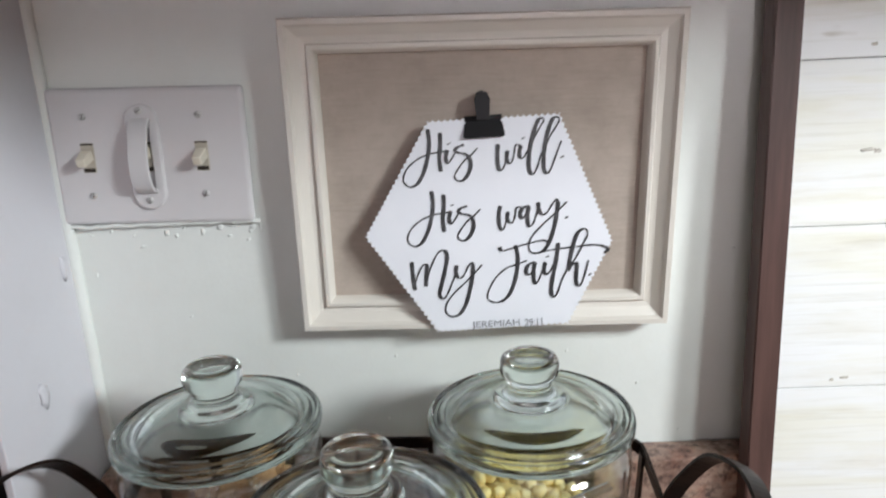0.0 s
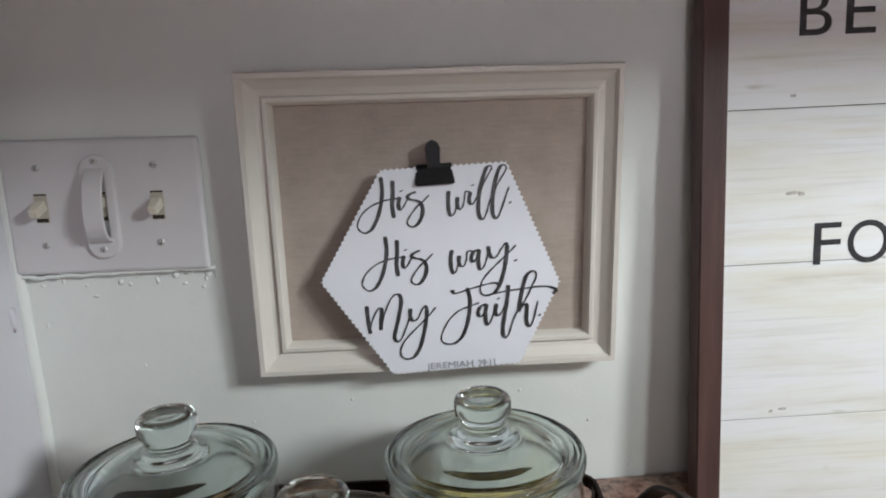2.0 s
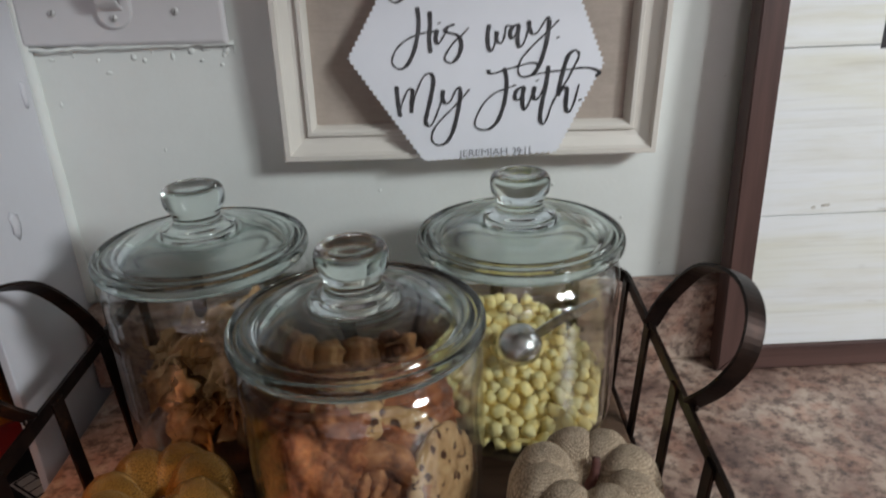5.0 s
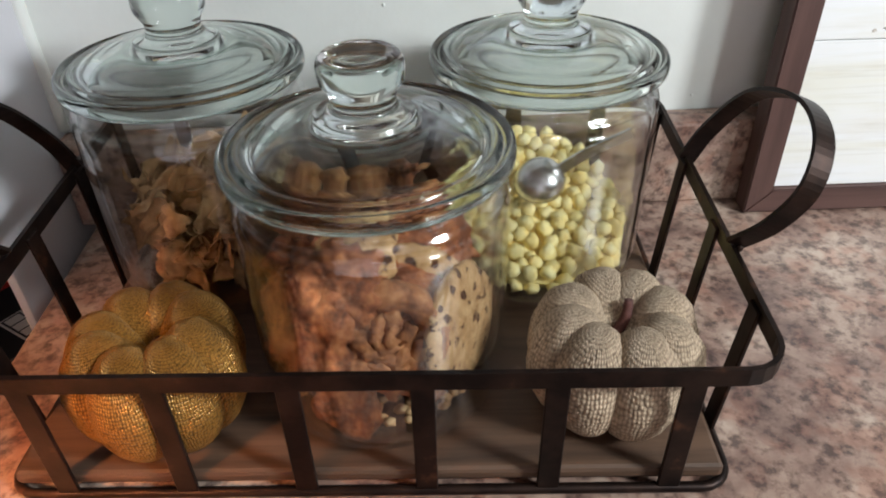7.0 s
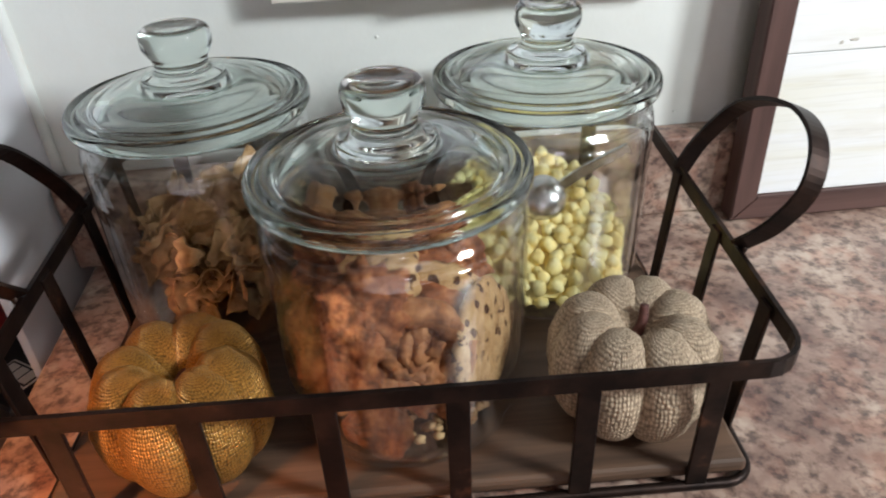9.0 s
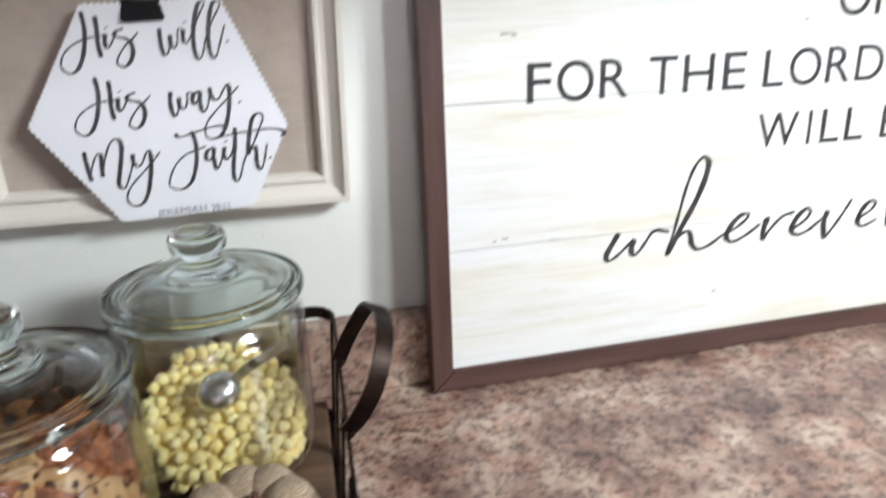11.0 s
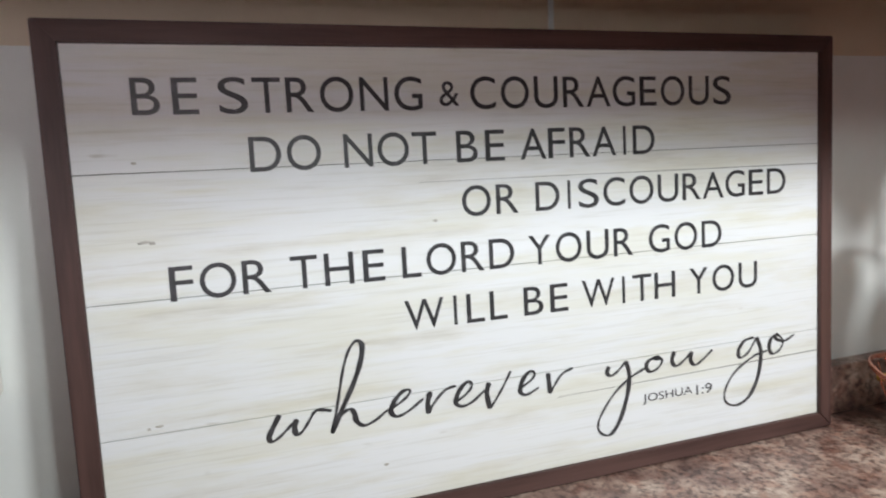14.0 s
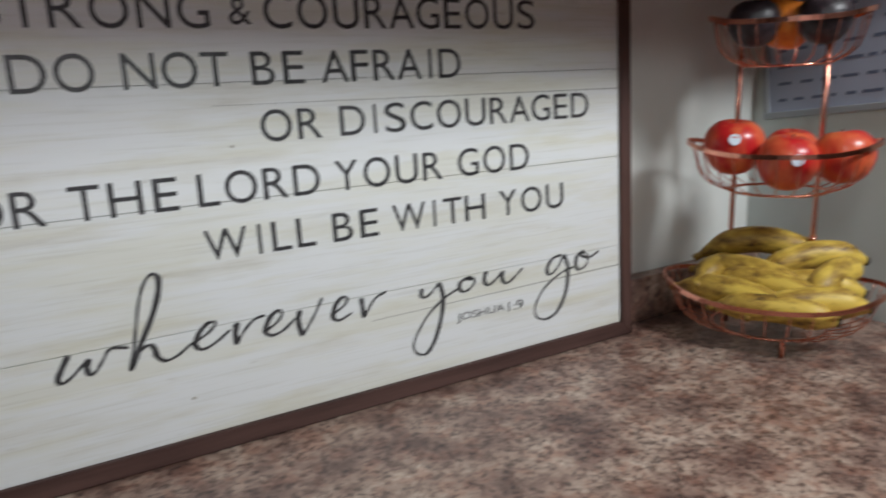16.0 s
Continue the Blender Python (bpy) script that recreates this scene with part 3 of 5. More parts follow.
pen_word(0.4577, 0.1200, -0.0002, INK, sign, 3.3, 3.4,
    [(14.0, 36.3), (5.4, 22.0), (0.0, 10.8), (4.2, 5.6), (14.1, 10.9), (25.4, 20.8), (33.5, 27.7)],
    [(33.5, 27.7), (30.2, 17.7), (32.1, 9.4), (38.2, 11.0), (46.6, 21.5), (53.9, 32.3), (61.3, 34.6), (75.5, 31.4)],
    [(73.5, 3.4), (81.0, 29.1), (87.3, 57.2), (93.5, 83.1), (101.5, 103.3), (111.0, 112.7), (117.7, 106.5), (115.2, 88.9), (105.5, 63.4), (91.2, 36.4), (74.0, 3.3)],
    [(77.2, 11.8), (88.2, 24.7), (97.4, 29.5), (102.9, 24.1), (104.9, 13.8), (113.4, 6.4), (127.7, 9.9), (144.5, 20.8)],
    [(144.4, 19.9), (161.2, 27.3), (173.4, 36.5), (173.8, 42.0), (164.3, 40.7), (153.4, 29.5), (148.9, 17.3), (156.8, 10.5), (172.2, 15.3), (191.9, 28.0)],
    [(195.9, 30.2), (200.9, 34.0), (197.3, 21.5), (198.0, 7.3)],
    [(198.0, 7.3), (205.9, 20.1), (221.3, 34.2), (236.3, 37.5)],
    [(233.1, 15.7), (250.5, 24.9), (258.6, 35.6), (252.3, 40.3), (240.9, 31.1), (235.1, 16.3), (242.7, 9.4), (257.4, 12.7), (275.8, 25.7)],
    [(282.4, 34.8), (278.6, 20.4), (282.2, 0.0)],
    [(282.2, 0.0), (293.1, 13.3), (303.7, 28.7), (313.9, 45.6)],
    [(324.8, 19.6), (342.7, 28.6), (349.0, 37.6), (341.1, 40.7), (330.6, 30.5), (326.7, 16.3), (335.5, 10.0), (354.0, 17.0)],
    [(368.9, 34.7), (369.9, 21.1), (371.0, 6.4)],
    [(371.0, 6.4), (378.5, 17.3), (390.1, 30.5), (407.0, 36.6)])
pen_word(0.9013, 0.0526, -0.0002, INK, sign, 3.3, 3.4,
    [(20.1, 97.4), (16.9, 88.6), (23.8, 84.0), (34.5, 89.2), (47.8, 101.2)],
    [(47.8, 101.2), (53.1, 79.7), (48.1, 49.2), (35.2, 17.2), (19.9, 0.0), (5.4, 3.6), (0.0, 15.5), (6.9, 32.4), (27.6, 57.6), (54.8, 76.8), (79.1, 86.3)],
    [(99.6, 100.8), (85.5, 96.4), (81.6, 87.6), (88.1, 80.3), (100.4, 83.3), (108.7, 92.7), (102.1, 100.4), (95.9, 98.1), (110.0, 96.2)],
    [(130.1, 104.0), (125.4, 91.9), (131.5, 82.5), (144.2, 87.1), (160.3, 99.9)],
    [(160.3, 99.9), (158.1, 87.3), (166.3, 79.2), (181.3, 86.2), (197.1, 98.2)])
pen_word(1.1213, 0.0590, -0.0002, INK, sign, 3.3, 3.4,
    [(54.9, 100.2), (37.2, 97.0), (25.5, 83.6), (28.8, 72.1), (43.8, 78.4), (59.8, 99.6)],
    [(59.8, 99.6), (67.9, 75.1), (61.4, 36.7), (43.2, 8.6), (19.9, 0.0), (1.1, 8.1), (0.0, 26.5), (18.4, 51.4), (52.6, 70.5), (80.4, 76.2)],
    [(101.6, 99.8), (88.2, 93.7), (83.9, 79.7), (90.9, 69.7), (105.1, 74.6), (110.8, 87.4), (101.6, 97.6), (96.6, 92.6), (113.6, 87.0), (133.7, 94.6)])


# ---- the small cream picture frame with a card clipped to it ----
picture = thing("picture_frame", pose(0.0212, -0.0048, 1.2722, 2.09, 1.03, 0), "cream moulded picture frame with linen backing", "picture frame")
PW, PH = 0.1676, 0.1379
# moulding: distance in from the outer edge, distance from the wall
MOULD = [(0.0, 0.002), (0.0, 0.0255), (0.0012, 0.028), (0.0055, 0.028), (0.0075, 0.024), (0.015, 0.019), (0.0205, 0.018), (0.022, 0.0215), (0.0252, 0.0215), (0.0272, 0.019), (0.0292, 0.013), (0.0292, 0.002)]


def moulding(a, b, inward):
    bm = bmesh.new()
    d = Vector((b[0] - a[0], b[1] - a[1])).normalized()
    rows = []
    for p, s in ((Vector(a), 1), (Vector(b), -1)):
        rows.append([bm.verts.new((q.x, -off, q.y)) for k, off in MOULD for q in (p + Vector(inward) * k + d * s * k,)])
    n = len(MOULD)
    for j in range(n):
        bm.faces.new((rows[0][j], rows[0][(j + 1) % n], rows[1][(j + 1) % n], rows[1][j]))
    bm.faces.new(rows[0])
    bm.faces.new(rows[1])
    return part("frame_rail", bm, CREAM_FRAME, picture)


moulding((-PW, -PH), (PW, -PH), (0, 1))
moulding((PW, PH), (-PW, PH), (0, -1))
moulding((-PW, PH), (-PW, -PH), (1, 0))
moulding((PW, -PH), (PW, PH), (-1, 0))
part("linen_panel", box(-PW + 0.028, PW - 0.028, -0.0105, -0.004, -PH + 0.028, PH - 0.028), LINEN, picture, "beige woven linen backing")

card_ob = thing("hexagon_card", pose(0.0245, -0.0320, 1.229, -0.5, 0, 0), "white hexagon card with pinked edge and brush lettering", "card")
corners = [(-0.0504, 0.0959), (0.0624, 0.0978), (0.1090, -0.0154), (0.0698, -0.0926), (-0.0498, -0.0959), (-0.1106, -0.0034)]
edge = []
for (ax, az), (bx, bz) in zip(corners, corners[1:] + corners[:1]):
    a, b = Vector((ax, az)), Vector((bx, bz))
    n = round((b - a).length / 0.0052)
    nrm = Vector((b.y - a.y, a.x - b.x)).normalized()
    for i in range(n):
        edge.append(a.lerp(b, i / n))
        edge.append(a.lerp(b, (i + 0.5) / n) + nrm * 0.0022)
bm = bmesh.new()
front = [bm.verts.new((p.x, -0.0002, p.y)) for p in edge]
back = [bm.verts.new((v.co.x, v.co.y + 0.0006, v.co.z)) for v in front]
mid_f, mid_b = bm.verts.new((0, -0.0002, 0)), bm.verts.new((0, 0.0004, 0))
for i in range(len(edge)):
    j = (i + 1) % len(edge)
    bm.faces.new((front[i], front[j], mid_f))
    bm.faces.new((back[j], back[i], mid_b))
    bm.faces.new((front[i], back[i], back[j], front[j]))
part("sheet", bm, CARD, card_ob)
HIS = (
    [(22.9, 49.1), (23.7, 37.2), (21.8, 24.8), (17.8, 12.3), (12.4, 3.2), (6.3, 0.0), (1.4, 2.7), (0.0, 7.8), (3.8, 16.1), (11.7, 22.9), (20.2, 26.8), (27.0, 28.5), (37.4, 29.6)],
    [(33.2, 45.5), (33.1, 35.3), (31.8, 23.6), (32.6, 12.2)],
    [(38.8, 30.9), (37.3, 24.3), (38.0, 20.1), (40.0, 20.0), (43.6, 24.9), (46.3, 29.9)],
    [(53.5, 34.6), (48.1, 32.8), (45.4, 29.9), (48.7, 27.8), (54.5, 26.3), (57.8, 22.5), (58.4, 16.1), (55.6, 8.5), (50.4, 3.6), (45.8, 4.6), (44.3, 8.1), (47.4, 13.9), (53.5, 21.3), (59.6, 26.1), (64.8, 31.3)],
    [(40.3, 36.4), (40.6, 35.5)],
)
pen_word(-0.0728, 0.0396, -0.0004, INK, card_ob, 1.45, 2.1, *HIS)
pen_word(-0.0721, -0.0136, -0.0004, INK, card_ob, 1.45, 2.1, *HIS)
pen_word(0.0087, 0.0466, -0.0004, INK, card_ob, 1.45, 2.1,
    [(0.7, 26.8), (0.0, 17.6), (0.3, 8.3), (2.2, 4.4), (5.4, 7.3), (7.6, 14.8), (8.5, 21.0)],
    [(8.5, 21.0), (7.9, 14.8), (8.8, 10.9), (11.2, 10.2), (13.5, 14.7), (14.8, 21.3), (15.7, 25.2), (19.6, 25.1)],
    [(20.0, 25.0), (18.7, 18.7), (19.4, 14.5), (22.0, 14.4), (25.5, 19.3), (28.4, 23.8)],
    [(28.4, 23.8), (32.4, 32.5), (37.1, 40.7), (39.8, 45.1), (38.2, 47.1), (34.8, 45.2), (31.7, 37.5), (29.0, 28.4), (27.1, 16.8), (26.7, 6.6), (28.6, 0.1), (31.5, 1.0), (34.4, 7.2), (36.8, 14.8), (40.8, 23.1)],
    [(40.8, 23.1), (45.2, 32.1), (51.1, 41.1), (52.7, 45.2), (50.3, 47.4), (46.9, 45.4), (43.5, 37.2), (40.9, 26.4), (39.4, 14.7), (39.5, 4.5), (41.8, 0.0), (44.9, 2.6), (49.3, 13.5), (54.5, 27.4)],
    [(21.8, 31.2), (22.1, 30.3)],
    [(54.9, 14.2), (55.6, 13.0)])
pen_word(0.0086, -0.0243, -0.0004, INK, card_ob, 1.45, 2.1,
    [(1.6, 44.1), (0.0, 36.3), (0.3, 26.7), (2.4, 22.5), (4.9, 25.6), (7.4, 34.3), (8.0, 38.6)],
    [(8.0, 38.6), (7.3, 32.5), (9.0, 29.0), (12.0, 29.2), (14.3, 34.9), (15.5, 41.8), (20.2, 42.2)],
    [(26.6, 43.2), (21.4, 41.6), (18.7, 36.5), (20.0, 32.1), (23.0, 34.6), (26.2, 42.7)],
    [(26.2, 43.2), (25.0, 33.6), (25.5, 26.6), (27.2, 24.8), (30.4, 28.2), (33.4, 36.8), (34.7, 44.6)],
    [(34.4, 45.9), (35.2, 39.4), (37.7, 34.9), (42.1, 36.5), (46.5, 43.3), (50.0, 47.6), (51.7, 46.3)],
    [(51.7, 46.3), (50.8, 36.2), (48.1, 22.2), (43.6, 9.0), (38.3, 2.0), (31.2, 0.0), (26.5, 2.5), (26.1, 8.8), (29.7, 16.7), (39.4, 26.9), (49.9, 36.2), (59.6, 45.5)],
    [(58.7, 32.0), (59.3, 30.8)])
pen_word(-0.0697, -0.0808, -0.0004, INK, card_ob, 1.45, 2.1,
    [(0.0, 53.1), (0.3, 42.7), (0.9, 32.8), (1.8, 26.7)],
    [(1.4, 30.0), (4.1, 39.0), (8.9, 48.6), (12.1, 50.3), (13.2, 47.6), (12.3, 38.6), (11.5, 29.6)],
    [(11.7, 30.5), (15.7, 44.8), (22.4, 58.8), (27.7, 62.7), (31.1, 60.2), (31.4, 54.0), (28.6, 41.5), (25.1, 29.0), (23.4, 21.7), (25.8, 17.6), (29.4, 19.6), (33.8, 28.6), (38.1, 39.3), (39.8, 47.3)],
    [(39.6, 48.3), (39.0, 41.1), (41.5, 36.4), (45.9, 39.0), (50.6, 47.8), (53.3, 49.8), (54.6, 46.7)],
    [(54.6, 46.7), (53.4, 36.8), (50.7, 24.2), (46.8, 11.5), (41.1, 2.5), (34.0, 0.0), (28.8, 4.0), (29.1, 11.4), (34.7, 20.3), (46.6, 31.7), (55.6, 40.4), (62.5, 48.2)])
pen_word(-0.0033, -0.0683, -0.0004, INK, card_ob, 1.45, 2.1,
    [(25.7, 52.3), (27.8, 42.4), (27.1, 29.8), (24.2, 17.1), (19.5, 6.3), (12.3, 0.2), (4.3, 0.0), (0.0, 4.4), (2.0, 12.6), (8.4, 23.3), (17.4, 31.1), (26.3, 34.3), (36.0, 37.6)],
    [(12.3, 51.1), (12.9, 48.4), (16.9, 47.9), (26.6, 50.5), (38.9, 53.6), (50.3, 55.5), (54.7, 53.5)],
    [(43.1, 43.9), (59.9, 46.8), (77.6, 48.5), (95.3, 49.6), (105.0, 47.4), (107.4, 44.6), (104.2, 42.0)],
    [(43.0, 36.0), (37.7, 33.9), (35.0, 29.4), (35.8, 24.9), (39.4, 25.6), (42.9, 34.9)],
    [(43.0, 36.0), (41.7, 27.3), (41.9, 19.1), (43.7, 15.9), (46.9, 20.7), (50.0, 28.8), (52.2, 35.1)],
    [(52.2, 35.6), (50.9, 27.9), (52.7, 24.1), (56.2, 26.7), (60.2, 33.5)],
    [(63.5, 52.6), (62.5, 41.0), (59.8, 26.6), (57.6, 13.8), (57.5, 5.5), (60.0, 2.7), (63.2, 7.1), (67.2, 18.9), (72.6, 30.0)],
    [(72.6, 30.0), (79.3, 38.5), (85.5, 50.8), (89.4, 58.8), (88.5, 63.6), (84.6, 64.1), (80.2, 60.0), (76.7, 49.4), (74.0, 36.9), (72.6, 26.4)],
    [(72.6, 26.4), (75.8, 31.4), (79.0, 34.0), (80.2, 30.3), (79.4, 20.2), (80.3, 13.8), (82.9, 12.4), (86.5, 19.9), (90.5, 35.8)],
    [(53.9, 41.0), (54.4, 40.0)],
    [(91.5, 23.0), (92.2, 21.7)])
letters("JEREMIAH", -0.0182, -0.0942, 0.0434, 0.0078, -0.0004, GREY_INK, card_ob, "letter", 0.02)
letters("29:11", 0.0298, -0.0932, 0.0160, 0.0074, -0.0004, GREY_INK, card_ob, "letter", 0.02)

clip = thing("bulldog_clip", pose(0.0223, -0.0305, 1.3085, -1, -1.5, 0) @ Matrix.Scale(0.98, 4), "black metal bulldog clip holding the card", "clip")
bm = bmesh.new()
jaw = [(-0.0175, 0.0), (-0.018, 0.0025), (-0.0155, 0.0165), (0.0155, 0.0165), (0.018, 0.0025), (0.0175, 0.0)]
ringf = [bm.verts.new((x, -0.0055 if z < 0.01 else -0.001, z)) for x, z in jaw]
ringb = [bm.verts.new((x, 0.0065 if z < 0.01 else 0.002, z)) for x, z in jaw]
n = len(jaw)
for i in range(n):
    bm.faces.new((ringf[i], ringf[(i + 1) % n], ringb[(i + 1) % n], ringb[i]))
bm.faces.new(ringf)
bm.faces.new(ringb)
bmesh.ops.bevel(bm, geom=bm.edges[:], offset=0.001, segments=2, affect="EDGES")
part("jaw", bm, BLACK_METAL, clip)
for y in (-0.003, 0.004):
    bm = bmesh.new()
    tab = [(-0.0055, 0.0), (-0.0062, 0.012), (-0.0068, 0.017), (-0.0045, 0.0225), (0.0, 0.0245), (0.0045, 0.0225), (0.0068, 0.017), (0.0062, 0.012), (0.0055, 0.0)]
    f = [bm.verts.new((x, y - 0.0012 - z * 0.05, 0.0155 + z)) for x, z in tab]
    g = [bm.verts.new((x, y + 0.0012 - z * 0.05, 0.0155 + z)) for x, z in tab]
    for i in range(len(tab)):
        j = (i + 1) % len(tab)
        bm.faces.new((f[i], f[j], g[j], g[i]))
    bm.faces.new(f)
    bm.faces.new(g)
    part("tab", bm, BLACK_METAL, clip)
part("rivet_roll", lathe([(0.0, -0.016), (0.0026, -0.016), (0.0026, 0.016), (0.0, 0.016)], 12, closed=False), BLACK_METAL, clip, smooth=True).matrix_local = pose(0, 0.0005, 0.0162, 0, 90, 0)


# ---- the painted switch plate ----
plate = thing("light_switch_plate", pose(-0.2745, 0, 1.3015, 0, 1.2, 0), "white painted three-gang light switch plate", "light switch")
bm = box(-0.0868, 0.0878, -0.0085, -0.0005, -0.0610, 0.0610, 0.004, 3)
part("plate", bm, PLATE, plate)
for k, x in enumerate((-0.0549, -0.0030, 0.0470)):
    # recess shade is coloured in: darker ivory surround and two near-black strips
    part("slot", box(x - 0.0058, x + 0.0058, -0.0091, -0.008, -0.0130, 0.0135, 0.0006, 1), IVORY_SHADE, plate, "yellowed ivory switch slot, darkened as a shaded recess")
    part("gap_shade", box(x - 0.0054, x + 0.0054, -0.0094, -0.0088, 0.0118, 0.0131), RECESS_SHADE, plate)
    part("gap_shade", box(x - 0.0050, x + 0.0050, -0.0094, -0.0088, -0.0122, -0.0088), RECESS_SHADE, plate)
    bm = box(-0.0050, 0.0050, -0.0165, 0.0, -0.0045, 0.0055, 0.0014, 2)
    for v in bm.verts:
        f = 1 + v.co.y * 12
        v.co.x *= f
        v.co.z *= f
    part("toggle", bm, TOGGLE, plate, "yellowed ivory toggle").matrix_local = pose(x, -0.0088, 0.003, 22 if k != 1 else -15, 0, 0)
    for z in (-0.0335, 0.0365):
        part("screw", lathe([(0.0, -0.0009), (0.0020, -0.0009), (0.0030, 0.0), (0.0030, 0.001), (0.0, 0.001)], 14, closed=False), SCREW, plate, smooth=True).matrix_local = pose(x, -0.0088 if k != 1 else -0.0126, z if k != 1 else z * 1.13, 90, 0, 0)
        part("screw_slot", box(-0.0003, 0.0003, -0.0011, -0.0008, -0.0022, 0.0022), RECESS_SHADE, plate).matrix_local = pose(x, -0.0089 if k != 1 else -0.0127, z if k != 1 else z * 1.13, 0, 15 + 40 * k * (z > 0), 0)
# arched guard over the middle switch: a wide bowed band on an oval ring
bm = bmesh.new()
arch = smooth_line([(0, -0.0100, 0.0345), (0, -0.0165, 0.0300), (0, -0.0225, 0.0190), (0, -0.0262, 0.0030), (0, -0.0265, -0.0130), (0, -0.0215, -0.0250), (0, -0.0100, -0.0315)], 5)
rows = []
for i, p in enumerate(arch):
    d = (arch[min(i + 1, len(arch) - 1)] - arch[max(i - 1, 0)]).normalized()
    out = Vector((0, d.z, -d.y)) * 0.0016
    w = 0.0085
    rows.append([bm.verts.new((p + out * k + Vector((x, 0, 0)))) for x, k in ((-w, 1), (w, 1), (w, -1), (-w, -1))])
for a, b in zip(rows, rows[1:]):
    for j in range(4):
        bm.faces.new((a[j], a[(j + 1) % 4], b[(j + 1) % 4], b[j]))
bm.faces.new(rows[0])
bm.faces.new(rows[-1])
bmesh.ops.recalc_face_normals(bm, faces=bm.faces[:])
bmesh.ops.bevel(bm, geom=[e for e in bm.edges if abs(e.verts[0].co.x - e.verts[1].co.x) < 1e-6], offset=0.0007, segments=1, affect="EDGES")
part("guard_band", bm, PLATE, plate, "white plastic bowed switch guard").matrix_local = pose(-0.0030, 0, 0)


def oval(half, tall, n=12):
    return [Vector((half * math.cos(math.pi * k / n), 0, tall - half + half * math.sin(math.pi * k / n))) for k in range(n + 1)] + [Vector((-half * math.cos(math.pi * k / n), 0, -tall + half - half * math.sin(math.pi * k / n))) for k in range(n + 1)]


bm = bmesh.new()
loops = [[bm.verts.new(p + Vector((-0.0030, y, 0))) for p in oval(h, t)] for h, t, y in ((0.0148, 0.0470, -0.0085), (0.0146, 0.0468, -0.0112), (0.0134, 0.0456, -0.0124), (0.0072, 0.0320, -0.0124), (0.0066, 0.0314, -0.0085))]
for a, b in zip(loops, loops[1:]):
    for i in range(len(a)):
        j = (i + 1) % len(a)
        bm.faces.new((a[i], a[j], b[j], b[i]))
bmesh.ops.recalc_face_normals(bm, faces=bm.faces[:])
part("guard_ring", bm, PLATE, plate, "white plastic oval ring of the guard")
# dried paint ridge under the plate and drips on the wall
bm = bmesh.new()
random.seed(5)
line = [Vector((-0.362 + 0.178 * i / 40, -0.0035 - 0.001 * random.random(), 1.2390 + 0.0022 * noise.noise(Vector((i * 0.35, 0, 0))))) for i in range(41)]
sweep(line, circle(0.0034, 8, 1.0), bm=bm, scale=lambda t: 0.55 + 0.35 * abs(noise.noise(Vector((t * 22, 3, 0)))))
tagged(part("paint_ridge", bm, WALL, smooth=True), "lumpy dried paint ridge under the switch plate", "trim", kind="structure")
bm = bmesh.new()
for k in range(17):
    x, z = -0.355 + 0.170 * random.random(), 1.234 - 0.045 * random.random() ** 2
    blob(bm, (x, 0.0, z), (0.0012 + 0.0022 * random.random(), 0.0013, 0.0012 + 0.003 * random.random() ** 2), 0.6, k, 2)
for k in range(14):
    blob(bm, (-0.34 + 0.6 * random.random(), -0.0004, 1.0 + 0.2 * random.random()), (0.0014, 0.001, 0.0014), 0.3, k, 1)
tagged(part("paint_drips", bm, WALL, smooth=True), "dried paint drips on the white wall", "paint drips", kind="stuff")
bm = bmesh.new()
blob(bm, (-0.3645, -0.02, 1.205), (0.0022, 0.004, 0.012), 0.5, 3, 2)
blob(bm, (-0.3645, -0.085, 1.11), (0.0016, 0.006, 0.012), 0.6, 5, 2)
tagged(part("paint_lumps", bm, SIDE_WALL, smooth=True), "paint lumps and chips on the side wall", "paint lumps", kind="stuff")


# ---- wire basket ----
BASKET = pose(-0.0758, -0.1960, TOP, 0, 0, -2.79)
basket = thing("wire_basket", BASKET, "dark bronze flat-bar metal basket with two handles", "basket")
BW, BD, BR, RIM = 0.2157, 0.1426, 0.1520, 0.1040
FLARE, RISE = 0.0090, 0.058
def rounded(w, d, r, z, n=5):
    out = []
    for cx, cy, a0 in ((w - r, BR - BD + d - r, 0), (-w + r, BR - BD + d - r, 90), (-w + r, -d + r, 180), (w - r, -d + r, 270)):
        out += [Vector((cx + r * math.cos(radians(a0 + 90 * k / n)), cy + r * math.sin(radians(a0 + 90 * k / n)), z)) for k in range(n + 1)]
    return out


part("bottom_hoop", sweep(rounded(BW, BD, 0.018, 0.0035), circle(0.0033, 8), True), BRONZE, basket, smooth=True)
part("top_rim", sweep([p + Vector((0, 0, RISE * (p.y + BD))) for p in rounded(BW + FLARE, BD + 0.002, 0.022, RIM - 0.005)], flat(0.003, 0.0115), True), BRONZE, basket, "flat dark bar with coppery worn edge")


def upright(x, y, lean, wide):
    """A flat bar from the bottom hoop to the rim; lean: how far its head stands out sideways."""
    top = RIM - 0.003 + RISE * (y + BD)
    bm = box(x - wide[0] / 2, x + wide[0] / 2, y - wide[1] / 2, y + wide[1] / 2, 0.003, top, 0.0006, 1)
    for v in bm.verts:
        v.co.x += lean * (v.co.z - 0.003) / (top - 0.003)
    part("bar", bm, BRONZE, basket)


for k in range(6):
    for y in (-BD, BR):
        upright((k - 2.5) * 0.0710, y, 0.0, (0.013, 0.0028))
for y in (-0.096, -0.020, 0.056, 0.131):
    for side in (-1, 1):
        upright(side * BW, y, side * (FLARE - 0.0022), (0.0028, 0.013))
